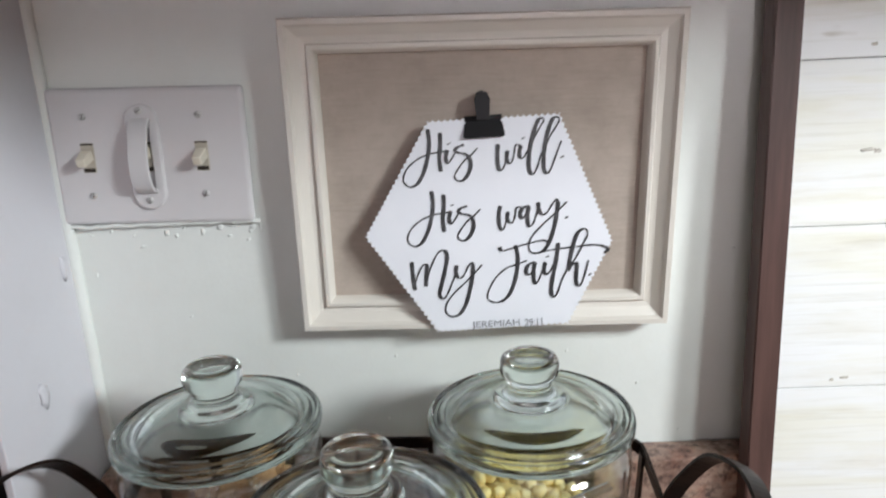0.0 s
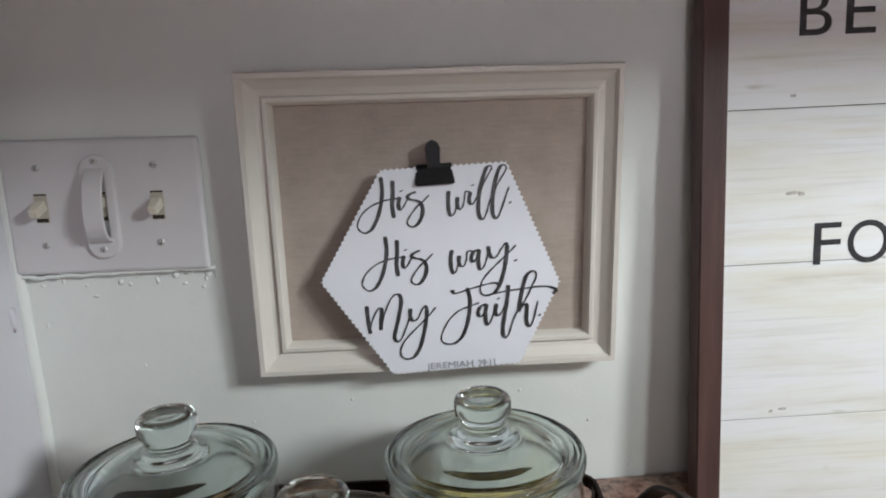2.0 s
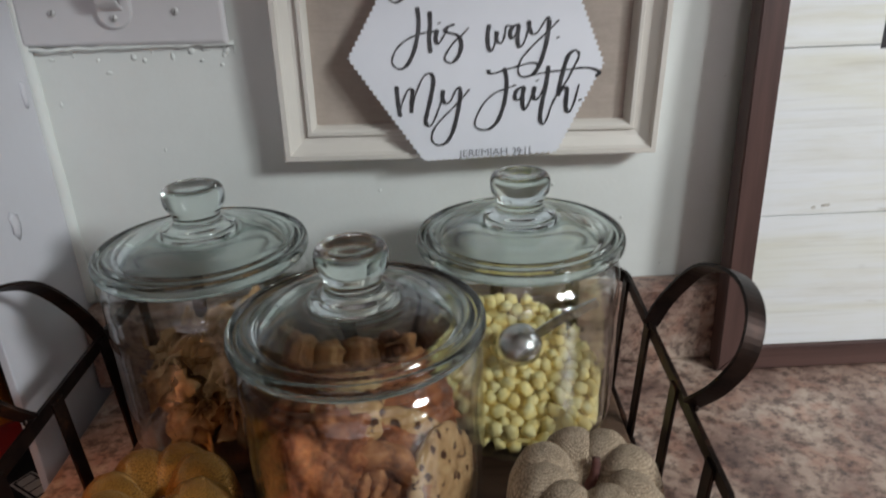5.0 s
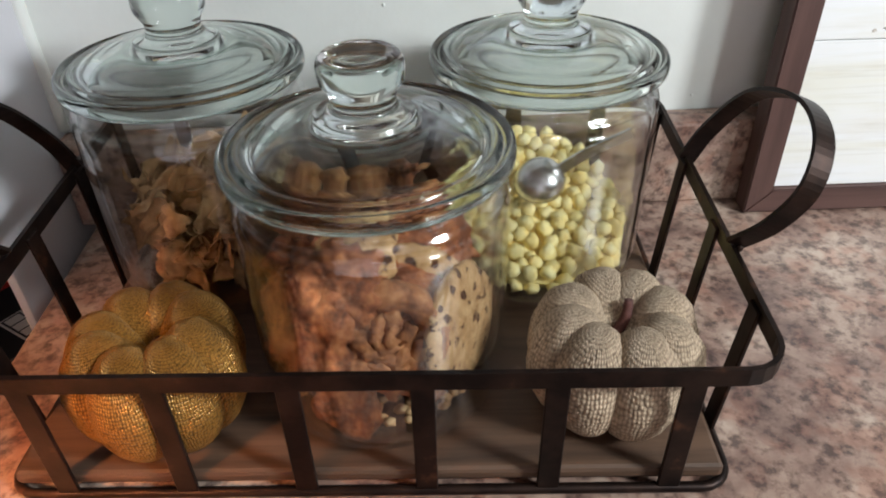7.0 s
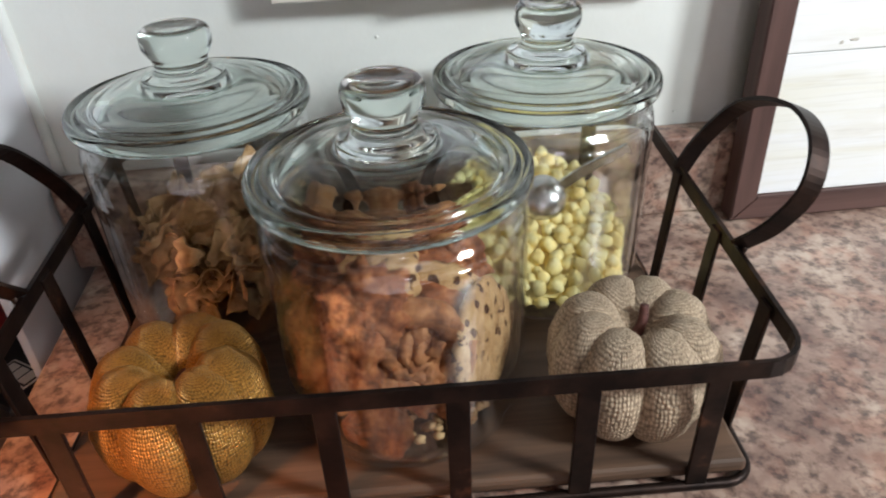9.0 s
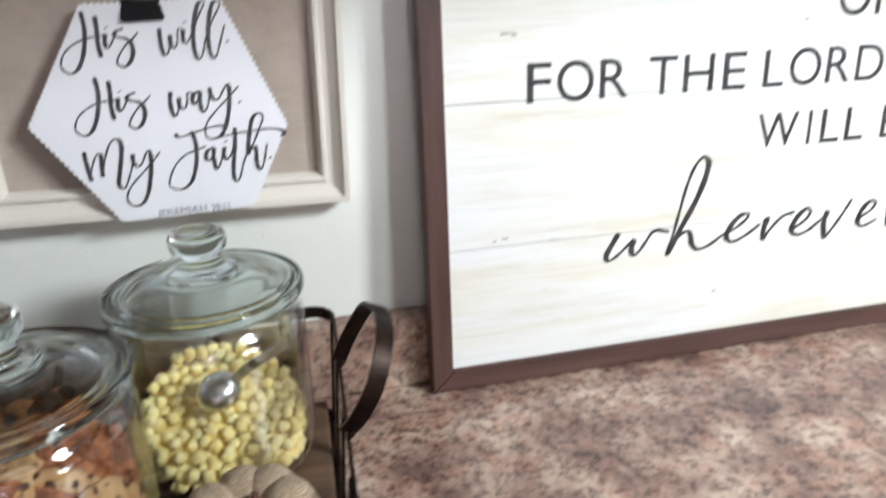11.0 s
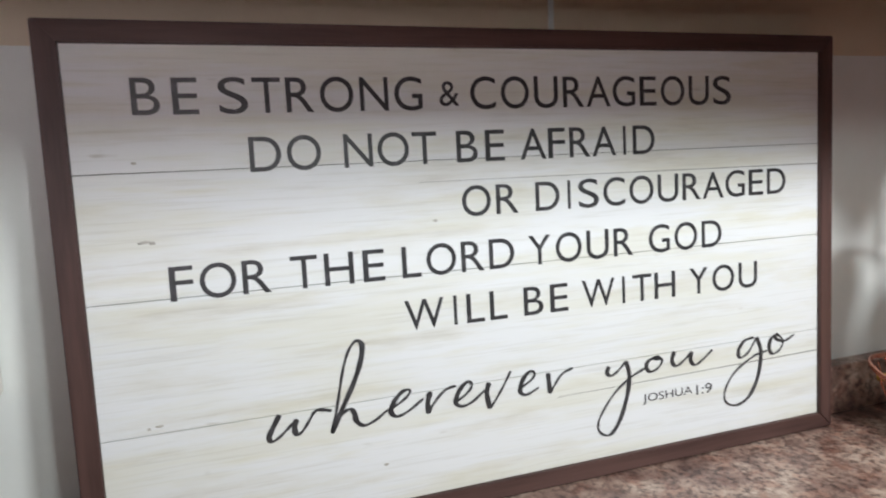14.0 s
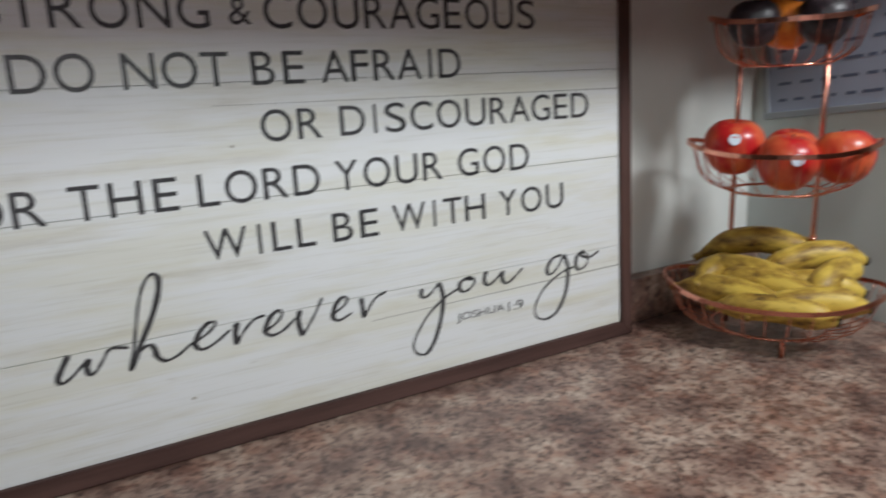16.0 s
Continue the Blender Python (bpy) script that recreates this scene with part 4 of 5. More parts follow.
for side in (-1, 1):
    loop = smooth_line([(side * (BW + FLARE + 0.39 * h), y - 0.002, RIM + 0.009 + 0.90 * h) for y, h in ((0.060, 0.0), (0.056, 0.030), (0.034, 0.068), (-0.012, 0.086), (-0.048, 0.080), (-0.067, 0.056), (-0.062, 0.026), (-0.046, 0.0))], 8)
    part("handle", sweep(loop, flat(0.0028, 0.013), up=Vector((side * 0.92, 0, -0.39))), BRONZE, basket)
    for y in (0.058, -0.048):
        part("rivet", lathe([(0.0, 0.004), (0.003, 0.003), (0.004, 0.0), (0.0, 0.0)], 12, closed=False), BRONZE, basket, smooth=True).matrix_local = pose(side * (BW + FLARE + 0.0015), y, RIM + 0.006, 0, 90 * side, 0)
board = tagged(part("wooden_board", box(-BW + 0.005, BW - 0.005, -BD + 0.004, BR - 0.004, 0.0, 0.010, 0.003, 2), BOARD), "weathered brown wooden board inside the basket", "board")
board.matrix_world = BASKET @ pose(0, 0, 0.0065, 0, 0, 0)
BASE = TOP + 0.0175


# ---- glass jars ----
JR, LIFT = 0.0825, 0.0035
SLIM, TALL, RING, KNOB = 0.992, 0.982, 0.977, 0.95
def jar(x, y, turn, label, wide=1.0):
    ob = thing("glass_jar", pose(x, y, BASE, 0, 0, turn) @ Matrix.Diagonal((wide, wide, 1.0, 1.0)), label, "jar", "jars in the basket")
    wall = [(0.0, 0.0), (0.060, 0.0), (0.070, 0.003), (0.0765, 0.010), (0.0785, 0.022), (0.0790, 0.060), (0.0790, 0.136), (0.0786, 0.146), (0.0772, 0.152), (0.0745, 0.1555), (0.0735, 0.158), (0.0752, 0.160), (0.0757, 0.1630), (0.0750, 0.1660), (0.0735, 0.1675),
            (0.0690, 0.1675), (0.0680, 0.160), (0.0700, 0.154), (0.0735, 0.149), (0.0750, 0.138), (0.0750, 0.024), (0.0720, 0.012), (0.0600, 0.008), (0.0, 0.008)]
    wall = [(max(0.0, p.x) * SLIM, p.y * TALL) for p in smooth_line([(r, z, 0) for r, z in wall], 2)]
    wall[0], wall[-1] = (0.0, wall[0][1]), (0.0, wall[-1][1])
    part("body", lathe(wall, 64, closed=False), JAR_WALL, ob, "clear glass body", True)
    under = [(0.0, 0.168), (0.030, 0.167), (0.050, 0.163), (0.0605, 0.157), (0.0635, 0.151), (0.0655, 0.1502), (0.0668, 0.1525), (0.0690, 0.1543), (0.0760, 0.1543), (0.0800, 0.1550), (0.0820, 0.1570), (JR, 0.1600), (0.0822, 0.1630), (0.0808, 0.1652),
             (0.0785, 0.1657), (0.0768, 0.1640), (0.0755, 0.1632), (0.0738, 0.1645), (0.0722, 0.1664), (0.0700, 0.1662), (0.0682, 0.1655), (0.0600, 0.1710), (0.0480, 0.1752), (0.0350, 0.1778), (0.0300, 0.1792), (0.0288, 0.1815), (0.0270, 0.1835), (0.0215, 0.1850), (0.0190, 0.1880), (0.0186, 0.1925)]
    knob = [(0.0205, 0.1965), (0.0232, 0.2010), (0.0240, 0.2060), (0.0236, 0.2115), (0.0215, 0.2150), (0.0170, 0.2165), (0.0080, 0.2155), (0.0, 0.2150)]
    lid = [(max(0.0, p.x), p.y) for p in smooth_line([(r * RING if r > 0.03 else r * KNOB, LIFT + (z * 1.034 if r > 0.05 else 0.166 + (z - 0.1605) * 0.94), 0) for r, z in under + knob], 3)]
    lid[0], lid[-1] = (0.0, lid[0][1]), (0.0, lid[-1][1])
    part("lid", lathe(lid, 64, closed=False), JAR_GLASS, ob, "domed glass lid with round knob", True)
    return ob


jar(-0.2025, -0.1230, 0, "clear glass lidded jar half full of brown crisps", 1.022)
jar(0.0477, -0.1280, 20, "clear glass lidded jar half full of yellow puffs", 1.015)
jar(-0.0715, -0.2520, 45, "clear glass lidded jar full of cookies")

# contents
NARROW = Matrix.Diagonal((0.960, 0.960, 0.976, 1.0))
random.seed(11)
bm = bmesh.new()


def heap_top(x, y):
    return 0.051 + 0.032 * (-x * 0.25 + y * 0.95) / 0.07


def heap_core(bm, r, drop):
    """The dense inside of a heap, a little smaller than the jar."""
    lathe([(0.0, 0.010), (r * 0.9, 0.010), (r, 0.018), (r, 0.05), (r, 0.11), (r * 0.7, 0.11), (r * 0.4, 0.11), (0.0, 0.11)], 24, closed=False, bm=bm)
    for v in bm.verts:
        if v.co.z > 0.04:
            v.co.z = min(v.co.z, heap_top(v.co.x, v.co.y) - drop)


heap_core(bm, 0.0668, 0.004)
seats = []
for ring in range(10):
    for k in range(33):
        a = (k + 0.5 * (ring % 2) + random.uniform(-0.30, 0.30)) * 2 * math.pi / 33
        r = 0.0690 - 0.004 * random.random()
        seats.append((r * math.cos(a), r * math.sin(a), 0.016 + 0.0108 * ring + random.uniform(-0.0026, 0.0026), True))
for i in range(-6, 7):
    for k in range(-6, 7):
        x, y = 0.0124 * (k + 0.5 * (i % 2)) + random.uniform(-0.003, 0.003), 0.0112 * i + random.uniform(-0.003, 0.003)
        if math.hypot(x, y) < 0.0655:
            seats.append((x, y, heap_top(x, y) + 0.008 * random.random() - 0.002, False))
for k, (x, y, z, outer) in enumerate(seats):
    if not outer or z < heap_top(x, y) + 0.004:
        w = random.uniform(0.0054, 0.0070)
        turn = Euler((random.uniform(0, 3), random.uniform(0, 3), random.uniform(0, 3))).to_matrix()
        blob(bm, (x, y, z), (w * 1.15, w * 0.95, w * 0.92), 0.42, k, 2, turn)
puffs = tagged(part("yellow_puffs", bm, PUFF, smooth=True), "heap of small yellow puffed sweets in a jar", "sweets", kind="stuff")
puffs.matrix_world = pose(0.0477, -0.1280, BASE) @ NARROW
bm = bmesh.new()
for k in range(150):
    a, r = random.uniform(0, 2 * math.pi), 0.064 * math.sqrt(random.random())
    high = 0.060 + 0.038 * math.exp(-((r * math.cos(a) - 0.012) ** 2 + (r * math.sin(a) - 0.01) ** 2) / 0.0011)
    z = 0.018 + high * random.random() ** 0.8
    if r + 0.014 > 0.070:
        r = 0.056
    turn = Euler((random.uniform(0, 3), random.uniform(0, 3), random.uniform(0, 3))).to_matrix()
    made = len(bm.verts)
    blob(bm, (0, 0, 0), (0.017, 0.013, 0.0016), 0.5, k, 3)
    bm.verts.ensure_lookup_table()
    fold = random.uniform(25, 60)
    for v in bm.verts[made:]:
        p = v.co.copy()
        p.z += fold * (p.x * p.x - p.y * p.y * 0.6) + 0.0022 * math.sin(p.x * 420 + k) + 0.0016 * math.sin(p.y * 520)
        v.co = turn @ p + Vector((r * math.cos(a), r * math.sin(a), z))
crisps = tagged(part("brown_crisps", bm, CRUMB, smooth=True), "heap of crumpled brown crisps in a jar", "crisps", kind="stuff")
crisps.matrix_world = pose(-0.2025, -0.1230, BASE) @ NARROW


def cookie(name, material, m, r, t, seed, label, rough=0.14, curl=0.0):
    bm = bmesh.new()
    prof = [(0.0, -t / 2), (r * 0.8, -t / 2), (r * 0.97, -t * 0.3), (r, 0.0), (r * 0.93, t * 0.35), (r * 0.7, t * 0.55), (r * 0.35, t * 0.6), (0.0, t * 0.62)]
    lathe(prof, 28, closed=False, bm=bm)
    bmesh.ops.subdivide_edges(bm, edges=bm.edges[:], cuts=1, use_grid_fill=True)
    for v in bm.verts:
        v.co *= 1 + rough * noise.noise(v.co * 60 + Vector((seed, 0, 0))) + 1.1 * rough * noise.noise(v.co * 190 + Vector((0, seed, 0)))
        v.co.z += curl * (v.co.x * 0.8 - v.co.y * 0.6) ** 2
    ob = part(name, bm, material, None, "", True)
    ob.matrix_world = m
    return tagged(ob, label, "cookie", "cookies in the jar")


J = pose(-0.0715, -0.2520, BASE) @ Matrix.Diagonal((0.965, 0.965, 0.976, 1.0))
for k in range(13):
    a = 0.5 + k * 2.4
    r = 0.026 + 0.010 * (k % 3)
    z = 0.030 + 0.0064 * k
    tilt = 62 - 38 * (k / 13) + 12 * math.sin(k * 1.9)
    cookie("cookie", COOKIE if k % 3 else CHIP_COOKIE, J @ pose(r * math.cos(a), r * math.sin(a) + 0.012, z, 0, tilt, math.degrees(a)), 0.030 + 0.003 * math.sin(k), 0.013, k, "brown baked cookie with dark chips" if k % 3 == 0 else "brown crumbly baked cookie")
curled = cookie("cookie", RIPPLE_COOKIE, J @ pose(0.003, -0.0440, 0.068, 58, 0, 4), 0.034, 0.014, 31, "thick brown cookie with a curled, cracked top", 0.20)
bm = bmesh.new()
ridge = smooth_line([(0.033 * math.cos(a) * (1 - 0.2 * k / 9), 0.030 * math.sin(a) * (1 - 0.1 * k / 9), 0.007 + 0.004 * math.sin(a)) for k, a in enumerate([-0.5 + 0.42 * i for i in range(10)])], 4)
sweep(ridge, circle(0.0062, 10), scale=lambda t: 0.45 + 1.1 * math.sin(math.pi * min(1.0, t + 0.1)), bm=bm)
for v in bm.verts:
    v.co += 0.0022 * noise.noise_vector(v.co * 130)
part("curled_rim", bm, ORANGE_COOKIE, curled, "orange-brown curled edge", True)
bm = bmesh.new()
for k in range(15):
    a, r = k * 2.4, 0.004 + 0.0013 * k
    blob(bm, (r * math.cos(a), r * math.sin(a) - 0.003, 0.0085), (0.0080, 0.0056, 0.0042), 0.9, k, 2, Euler((0.4 * math.sin(k), 0.4 * math.cos(k), k * 1.3)).to_matrix())
part("broken_top", bm, ORANGE_COOKIE, curled, "broken lumps on the cookie", True)
cookie("cookie", CHIP_COOKIE, J @ pose(0.050, -0.027, 0.062, 82, 0, 58), 0.040, 0.011, 32, "pale cookie with dark chips", 0.06)
cookie("cookie", CHIP_COOKIE, J @ pose(0.022, -0.020, 0.080, 72, 0, 8), 0.035, 0.011, 37, "pale cookie with dark chips", 0.06)
cookie("cookie", RIPPLE_COOKIE, J @ pose(-0.021, -0.0605, 0.030, 86, 0, -18), 0.022, 0.012, 33, "small folded brown cookie", 0.10, 12.0)
cookie("cookie", COOKIE, J @ pose(-0.041, -0.036, 0.080, 64, 0, -46), 0.033, 0.020, 34, "reddish brown crumbly cookie", 0.26)
cookie("cookie", COOKIE, J @ pose(-0.022, -0.034, 0.102, 50, 20, -24), 0.026, 0.020, 36, "reddish brown crumbly cookie", 0.30)
for k, (x, y, z, r) in enumerate(((-0.046, 0.036, 0.130, 0.0125), (-0.023, 0.030, 0.124, 0.0130), (-0.006, 0.036, 0.126, 0.0120), (0.030, 0.034, 0.122, 0.0130))):
    cookie("cookie", ORANGE_COOKIE, J @ pose(x, y, z, 70 + 25 * math.sin(k * 2.3), 30 * math.cos(k * 1.7), 40 * k), r, 0.020, 41 + k, "broken orange-brown cookie chunk", 0.22)

bm = bmesh.new()
for k in range(150):
    a, r = random.uniform(0.3, 3.9), 0.066 * math.sqrt(random.uniform(0.05, 1.0))
    turn = Euler((random.uniform(0, 3), random.uniform(0, 3), random.uniform(0, 3))).to_matrix()
    blob(bm, (r * math.cos(a), r * math.sin(a), 0.016 + (0.088 + 0.018 * math.sin(a)) * random.random()), (0.0140, 0.0115, 0.0075), 0.9, k, 3, turn)
pieces = tagged(part("cookie_pieces", bm, COOKIE, smooth=True), "broken brown cookie pieces in a jar", "cookie pieces", kind="stuff")
pieces.matrix_world = J
bm = bmesh.new()
for k in range(110):
    a, r = random.uniform(3.6, 6.6) if k % 3 else random.uniform(0, 6.3), 0.064 * math.sqrt(random.uniform(0.2, 1.0))
    blob(bm, (r * math.cos(a), r * math.sin(a), 0.011 + 0.006 * random.random()), (0.0042, 0.0032, 0.003), 0.7, k, 1)
crumbs = tagged(part("cookie_crumbs", bm, CRUMB, smooth=True), "pale cookie crumbs on the bottom of a jar", "crumbs", kind="stuff")
crumbs.matrix_world = J

# metal scoop in the jar of puffs
scoop = thing("metal_scoop", pose(0.0467, -0.1385, BASE + 0.079, 0, 0, 0), "small polished metal scoop lying in the puffs", "scoop")
bm = bmesh.new()
bmesh.ops.create_uvsphere(bm, u_segments=24, v_segments=14, radius=0.0195)
bmesh.ops.delete(bm, geom=[v for v in bm.verts if v.co.z < -0.002], context="VERTS")
for v in bm.verts:
    v.co.z *= 0.80
    v.co += 0.0007 * noise.noise_vector(v.co * 90)
bmesh.ops.solidify(bm, geom=bm.faces[:], thickness=0.0012)
part("bowl", bm, STEEL, scoop, smooth=True).matrix_local = pose(0, 0, -0.004, 28, -14, 0)
part("handle", sweep(smooth_line([(0.014, -0.004, 0.008), (0.030, -0.008, 0.022), (0.046, -0.011, 0.032), (0.061, -0.012, 0.040)], 6), flat(0.0085, 0.0018), up=Vector((0.3, 0.9, 0.3))), STEEL, scoop, "flat steel handle")


# ---- cloth pumpkins ----
def pumpkin(x, y, r, h, turn, cloth, label, seed, tall, name="cloth_pumpkin"):
    ob = thing(name, pose(x, y, BASE, 0, 0, turn), label, "pumpkin", "cloth pumpkins in the basket")
    lobes = 8
    for k in range(lobes):
        bm = bmesh.new()
        bm.loops.layers.uv.new("stitches")
        bmesh.ops.create_uvsphere(bm, u_segments=20, v_segments=16, radius=1.0, calc_uvs=True)
        for v in bm.verts:
            p = v.co.copy()
            full = abs(p.z) ** 0.62 if p.x < 0 else abs(p.z) ** (0.62 + 0.38 * p.x)
            z = math.copysign(full, p.z) * h * 0.5
            dip = 0.16 * h * math.exp(-((p.x + 0.85) / 0.36) ** 2) * p.z
            co = Vector((r * 0.51 + p.x * r * 0.49, p.y * r * 0.50 * (0.74 + 0.26 * p.x), h * 0.5 + z * (1 - 0.10 * max(0.0, p.x) ** 2) - dip))
            co += 0.0012 * Vector((noise.noise(p * 3 + Vector((k, seed, 0))),) * 3)
            v.co = co
        part("lobe", bm, cloth, ob, smooth=True).matrix_local = pose(0, 0, 0, 0, 0, 360 / lobes * k + 5 * math.sin(k * 2.1 + seed))
    stem = smooth_line([(-0.003, -0.002, h * 0.50), (0.0, 0.0, h * 0.68), (0.006, 0.003, h * (0.76 + 0.10 * tall)), (0.008, 0.006, h * (0.80 + 0.40 * tall))], 5)
    part("stem", sweep(stem, circle(0.0036, 7), up=Vector((0, 1, 0)), scale=lambda t: 1.25 - 0.5 * t), STEM, ob, "dark twig stem", True)
    return ob


pumpkin(0.0700, -0.2880, 0.0545, 0.081, 10, BURLAP, "cream knitted burlap cloth pumpkin", 1, 0.35)
pumpkin(-0.2060, -0.2850, 0.0540, 0.083, 35, GOLD_KNIT, "glittering gold cloth pumpkin", 2, -0.35)


# ---- copper fruit stand ----
STAND = pose(1.4806, -0.2170, TOP, 0, 0, -57.5)
stand = thing("fruit_stand", STAND, "three-tier copper wire fruit stand", "fruit stand")


def wire_bowl(r, z, depth, wires):
    """A shallow dish of wires with a flat rim that rises to two points."""
    rim = []
    for i in range(48):
        a = 2 * math.pi * i / 48
        rim.append(Vector((r * (1 + 0.06 * abs(math.cos(a)) ** 6) * math.cos(a), r * 0.86 * math.sin(a), z + 0.014 * abs(math.cos(a)) ** 4)))
    bowl = part("bowl", sweep(rim, flat(0.003, 0.007), True), COPPER, stand, "copper wire bowl")
    part("base_ring", sweep([Vector((0.55 * r * math.cos(2 * math.pi * i / 32), 0.5 * r * math.sin(2 * math.pi * i / 32), z - depth)) for i in range(32)], circle(0.0022, 6), True), COPPER, bowl, smooth=True)
    for k in range(wires):
        a = 2 * math.pi * (k + 0.5) / wires
        top = Vector((r * math.cos(a), r * 0.86 * math.sin(a), z + 0.010 * abs(math.cos(a)) ** 4))
        low = Vector((0.55 * r * math.cos(a), 0.5 * r * math.sin(a), z - depth))
        mid = (top + low) / 2 + Vector((0.10 * r * math.cos(a), 0.10 * r * math.sin(a), -0.22 * depth))
        part("wire", sweep(smooth_line([top, mid, low], 4), circle(0.0010, 5)), COPPER, bowl, smooth=True)
    return bowl


wire_bowl(0.158, 0.090, 0.062, 30)
wire_bowl(0.130, 0.316, 0.064, 26)
wire_bowl(0.107, 0.506, 0.062, 24)
for s in (-1, 1):
    x = -0.006 + s * 0.064
    part("post", sweep([Vector((x, 0.075, z)) for z in (0.0, 0.07, 0.2, 0.35, 0.50)], circle(0.0042, 10), up=Vector((0, 1, 0))), COPPER, stand, smooth=True)
    part("collar", lathe([(0.0042, 0.0), (0.0062, 0.0), (0.0062, 0.009), (0.0042, 0.009)], 14), COPPER, stand, smooth=True).matrix_local = pose(x, 0.075, 0.155)
part("foot", sweep([Vector((0.025, -0.075, z)) for z in (0.0, 0.030)], circle(0.0042, 10), up=Vector((0, 1, 0))), COPPER, stand, smooth=True)


def banana(m, length, bend, r, seed):
    ob = thing("banana", m, "ripe yellow banana with brown spots", "banana", "bananas in the bowl")
    line = [Vector((length * (t - 0.5), 0, bend * (1 - (2 * t - 1) ** 2))) for t in [i / 16 for i in range(17)]]
    bm = sweep(line, circle(r, 10), up=Vector((0, 1, 0)), scale=lambda t: min(1.0, 0.28 + 3.4 * t) * min(1.0, 0.32 + 4.2 * (1 - t)))
    part("skin", bm, BANANA, ob, smooth=True)
    ends = [line[0], line[0] - (line[1] - line[0]) * 1.0]
    part("stalk", sweep(ends, circle(r * 0.28, 7), up=Vector((0, 1, 0))), BANANA, ob, smooth=True)
    part("tip", sweep([line[-1], line[-1] + (line[-1] - line[-2]) * 0.35], circle(r * 0.34, 7), up=Vector((0, 1, 0))), TIP, ob, "dark dry tip", True)
    return ob


for k, (x, y, z, rz, tilt, length, bend) in enumerate((
    (-0.020, 0.075, 0.098, 6, 2, 0.20, 0.034), (0.062, 0.045, 0.090, 24, -10, 0.18, 0.026), (0.100, 0.000, 0.076, 62, -12, 0.15, 0.022),
    (-0.030, -0.005, 0.074, -22, 5, 0.20, 0.020), (-0.005, -0.035, 0.066, -20, 4, 0.20, 0.018), (-0.055, -0.062, 0.056, -22, 4, 0.20, 0.016),
    (0.055, -0.020, 0.064, 8, -6, 0.17, 0.020), (0.062, -0.075, 0.054, 14, -6, 0.17, 0.016), (-0.085, 0.030, 0.070, 70, 6, 0.16, 0.020), (0.010, -0.088, 0.050, -6, 0, 0.18, 0.010))):
    banana(STAND @ pose(x * 0.93, y * 0.93, z + 0.022, -18 + 10 * math.sin(k), tilt, rz), length * 0.97, bend, 0.0235, k)


def round_fruit(name, at, r, material, label, group, seed, sticker=None):
    ob = thing(name, STAND @ pose(*at, 8 * math.sin(seed), 8 * math.cos(seed * 2), seed * 50), label, name, group)
    bm = bmesh.new()
    prof = [(0.0, -0.80 * r), (0.25 * r, -0.90 * r), (0.62 * r, -0.74 * r), (0.92 * r, -0.30 * r), (1.0 * r, 0.12 * r), (0.90 * r, 0.55 * r), (0.58 * r, 0.86 * r), (0.25 * r, 0.90 * r), (0.0, 0.76 * r)]
    pr = [(p.x, p.y) for p in smooth_line([(a, b, 0) for a, b in prof], 3)]
    pr = [(max(0.0, a), b) for a, b in pr]
    lathe(pr, 28, closed=False, bm=bm)
    part("flesh", bm, material, ob, smooth=True)
    part("stem", sweep([Vector((0, 0, 0.72 * r)), Vector((0.002, 0, 0.98 * r))], circle(0.0014, 6), up=Vector((0, 1, 0))), STEM, ob)
    if sticker:
        bm = bmesh.new()
        bmesh.ops.create_circle(bm, cap_ends=True, radius=0.009, segments=16)
        bmesh.ops.solidify(bm, geom=bm.faces[:], thickness=0.0006)
        st = part("sticker", bm, STICKER, ob, "small pale blue fruit sticker")
        d = Vector(sticker).normalized()
        inv = ob.matrix_world.to_3x3().inverted()
        dl = (inv @ d).normalized()
        st.matrix_local = Matrix.Translation(dl * r * 1.045) @ dl.to_track_quat("Z", "Y").to_matrix().to_4x4()
    return ob


APPLES = "apples in the middle bowl"
round_fruit("apple", (-0.067, -0.012, 0.320), 0.046, RED_APPLE, "shiny red apple with a sticker", APPLES, 1, (-0.75, -0.6, 0.35))
round_fruit("apple", (0.012, -0.052, 0.301), 0.044, RED_APPLE, "shiny red apple with a sticker", APPLES, 2, (-0.6, -0.75, 0.2))
round_fruit("apple", (0.088, -0.010, 0.306), 0.043, RED_APPLE, "shiny red apple streaked with yellow", APPLES, 3)
round_fruit("apple", (0.014, 0.046, 0.304), 0.042, RED_APPLE, "shiny red apple behind the others", APPLES, 4)
TOPS = "fruit in the top bowl"
round_fruit("orange", (-0.003, 0.004, 0.502), 0.038, ORANGE, "bright orange citrus fruit", TOPS, 5)
round_fruit("orange", (-0.022, 0.060, 0.520), 0.034, ORANGE, "bright orange citrus fruit", TOPS, 6)
round_fruit("avocado", (-0.047, -0.034, 0.505), 0.037, AVOCADO, "dark ripe avocado in the top bowl", TOPS, 7)
round_fruit("avocado", (0.046, -0.036, 0.505), 0.037, AVOCADO, "dark ripe avocado in the top bowl", TOPS, 8)


# ---- the printed sheet on the right wall ----
sheet = thing("printed_sheet", pose(1.7105, -0.1960, 1.403, 0, -6, -90), "pale blue printed sheet in a grey frame", "poster")
part("panel", box(-0.175, 0.175, -0.004, 0.0, -0.125, 0.125), BLUE_PAPER, sheet)
for a in ((-0.18, 0.18, -0.13, -0.118), (-0.18, 0.18, 0.118, 0.13), (-0.18, -0.170, -0.118, 0.118), (0.170, 0.18, -0.118, 0.118)):
    part("edge_strip", box(a[0], a[1], -0.009, 0.0, a[2], a[3], 0.001, 1), GREY_EDGE, sheet)
random.seed(3)
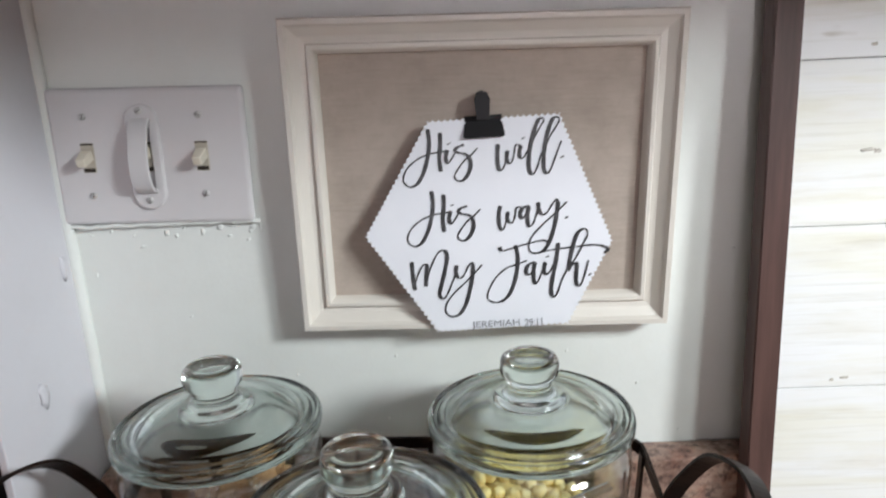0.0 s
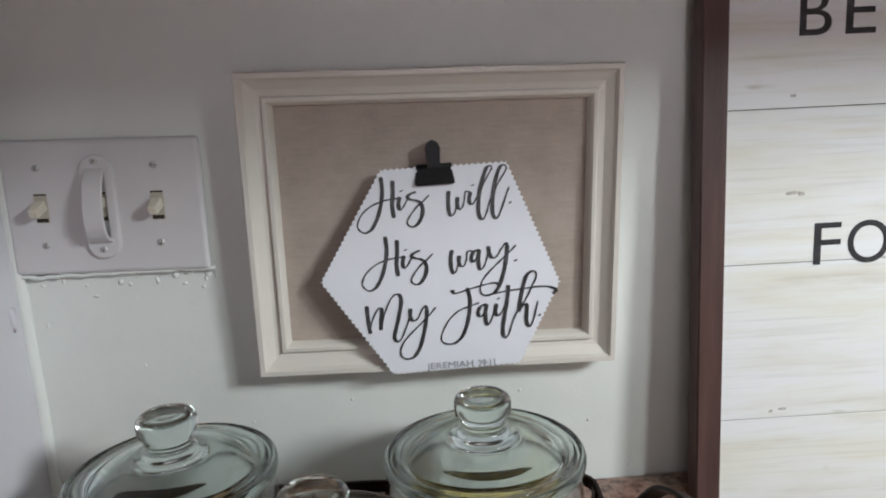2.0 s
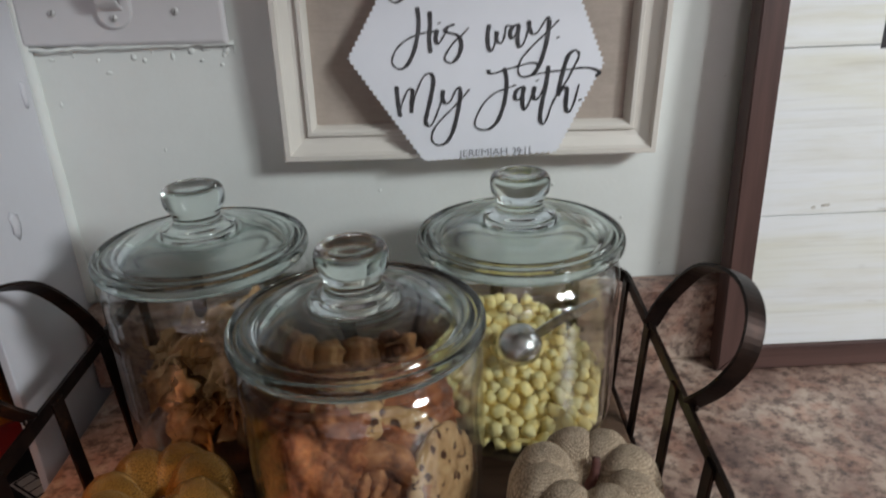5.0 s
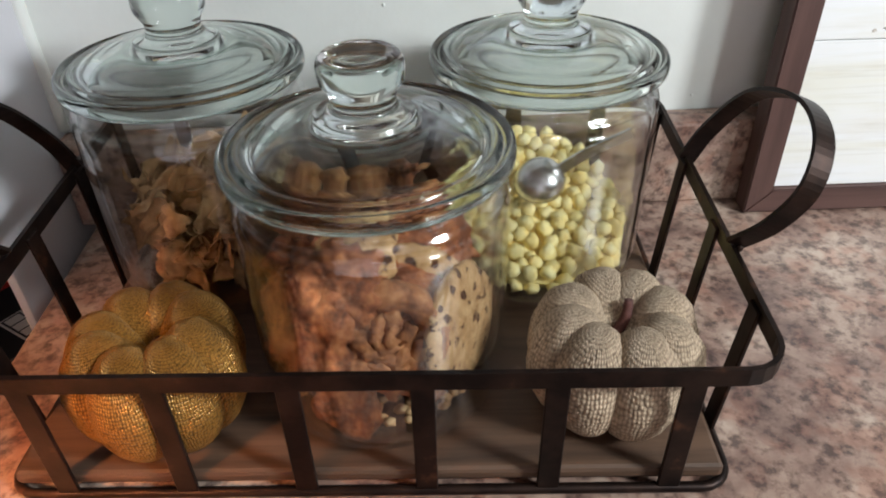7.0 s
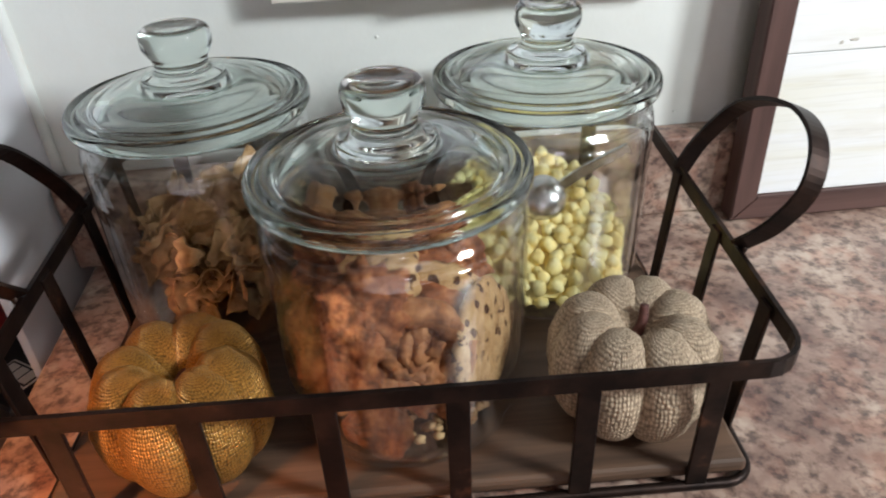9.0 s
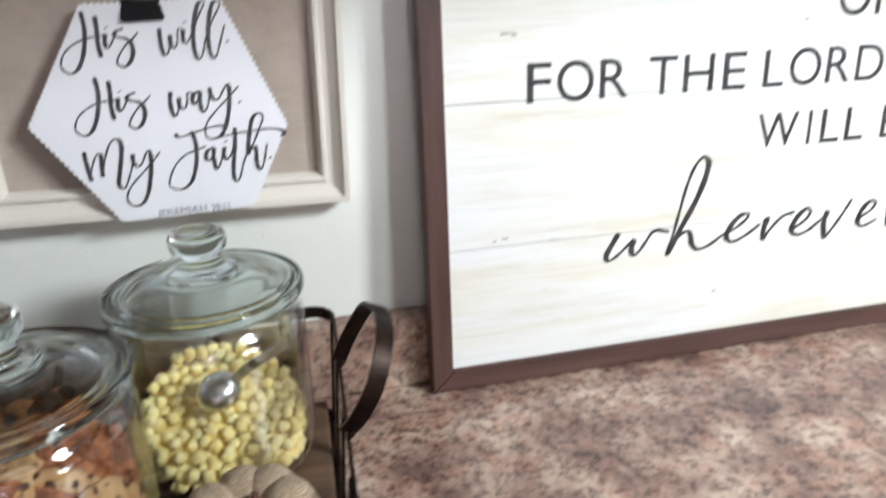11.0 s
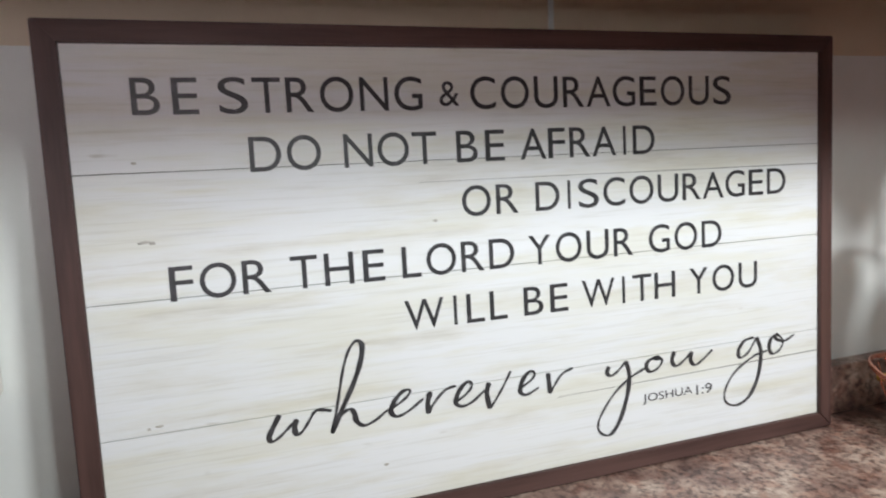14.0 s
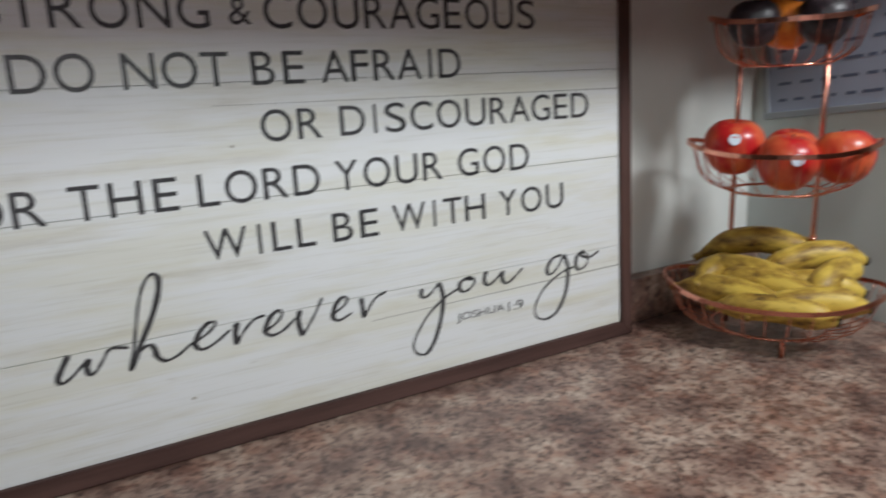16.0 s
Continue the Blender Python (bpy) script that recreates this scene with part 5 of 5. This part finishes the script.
for row in range(7):
    x = -0.150
    while x < 0.13:
        w = random.uniform(0.010, 0.035)
        part("text_bar", box(x, x + w, -0.0046, -0.004, -0.10 + row * 0.030, -0.0945 + row * 0.030), BLUE_INK, sheet)
        x += w + random.uniform(0.008, 0.02)


# ---- next room, beyond the side wall ----
shelf = thing("low_shelf", pose(-0.69, 0.16, 0.0), "dark wooden shelf unit beside the worktop's end", "shelf")
part("top", box(-0.30, 0.30, -0.26, 0.26, 0.755, 0.78, 0.003, 1), FLOOR, shelf)
for x in (-0.29, 0.27):
    part("side", box(x, x + 0.02, -0.25, 0.25, 0.0, 0.755), FLOOR, shelf)
part("back", box(-0.27, 0.27, 0.235, 0.25, 0.0, 0.755), FLOOR, shelf)
part("shelf_board", box(-0.27, 0.27, -0.24, 0.235, 0.38, 0.40), FLOOR, shelf)


def snack_bag(m, w, h, d, material, label):
    ob = thing("snack_bag", m, label, "bag", "bags in the next room")
    bm = bmesh.new()
    n = 9
    grid = {}
    for s in (-1, 1):
        for i in range(n):
            for j in range(n):
                u, v = i / (n - 1), j / (n - 1)
                puff = (max(0.0, math.sin(math.pi * u)) * max(0.0, math.sin(math.pi * v))) ** 0.5
                y = s * d * puff * (1 + 0.2 * noise.noise(Vector((u * 4, v * 4, s))))
                grid[s, i, j] = bm.verts.new(((u - 0.5) * w, y, v * h))
        for i in range(n - 1):
            for j in range(n - 1):
                bm.faces.new((grid[s, i, j], grid[s, i + 1, j], grid[s, i + 1, j + 1], grid[s, i, j + 1]))
    bmesh.ops.remove_doubles(bm, verts=bm.verts[:], dist=0.0004)
    part("pouch", bm, material, ob, smooth=True)
    return ob


snack_bag(pose(-0.500, -0.006, 0.786, -74, 0, 34), 0.075, 0.078, 0.016, RED_WRAP, "crumpled red foil bag leaning on another bag")
snack_bag(pose(-0.560, 0.034, 0.790, -62, 6, 40), 0.100, 0.105, 0.022, ORANGE_WRAP, "crumpled orange foil bag on the shelf")
snack_bag(pose(-0.585, 0.240, 0.782, -15, 0, 30), 0.22, 0.24, 0.035, BLACK_WRAP, "black plastic bag standing behind the wrappers")
dark_box = thing("black_box", pose(-0.4485, -0.0455, 0.7805, 0, 0, -34), "flat black cardboard box with a pale label", "box")
part("carton", box(-0.055, 0.055, -0.045, 0.045, 0.0, 0.038, 0.003, 1), BLACK_WRAP, dark_box)
label = part("label", box(-0.005, 0.041, -0.021, 0.003, 0.038, 0.0386), LABEL_PAPER, dark_box, "pale outlined black label")
part("label_field", box(-0.003, 0.039, -0.019, 0.001, 0.0386, 0.0390), BLACK_WRAP, label)
for k in range(3):
    part("label_bar", box(-0.0005 + 0.0132 * k, 0.0105 + 0.0132 * k, -0.0168, -0.0012, 0.0390, 0.0394), LABEL_PAPER, label)
cable = smooth_line([(-0.70, 0.02, 0.80), (-0.60, 0.03, 0.90), (-0.50, 0.10, 0.87), (-0.44, 0.16, 0.80)], 8)
tagged(part("black_cable", sweep(cable, circle(0.004, 8), up=Vector((0, 1, 0))), BLACK_WRAP, smooth=True), "thin black cable looped over the wrappers", "cable")
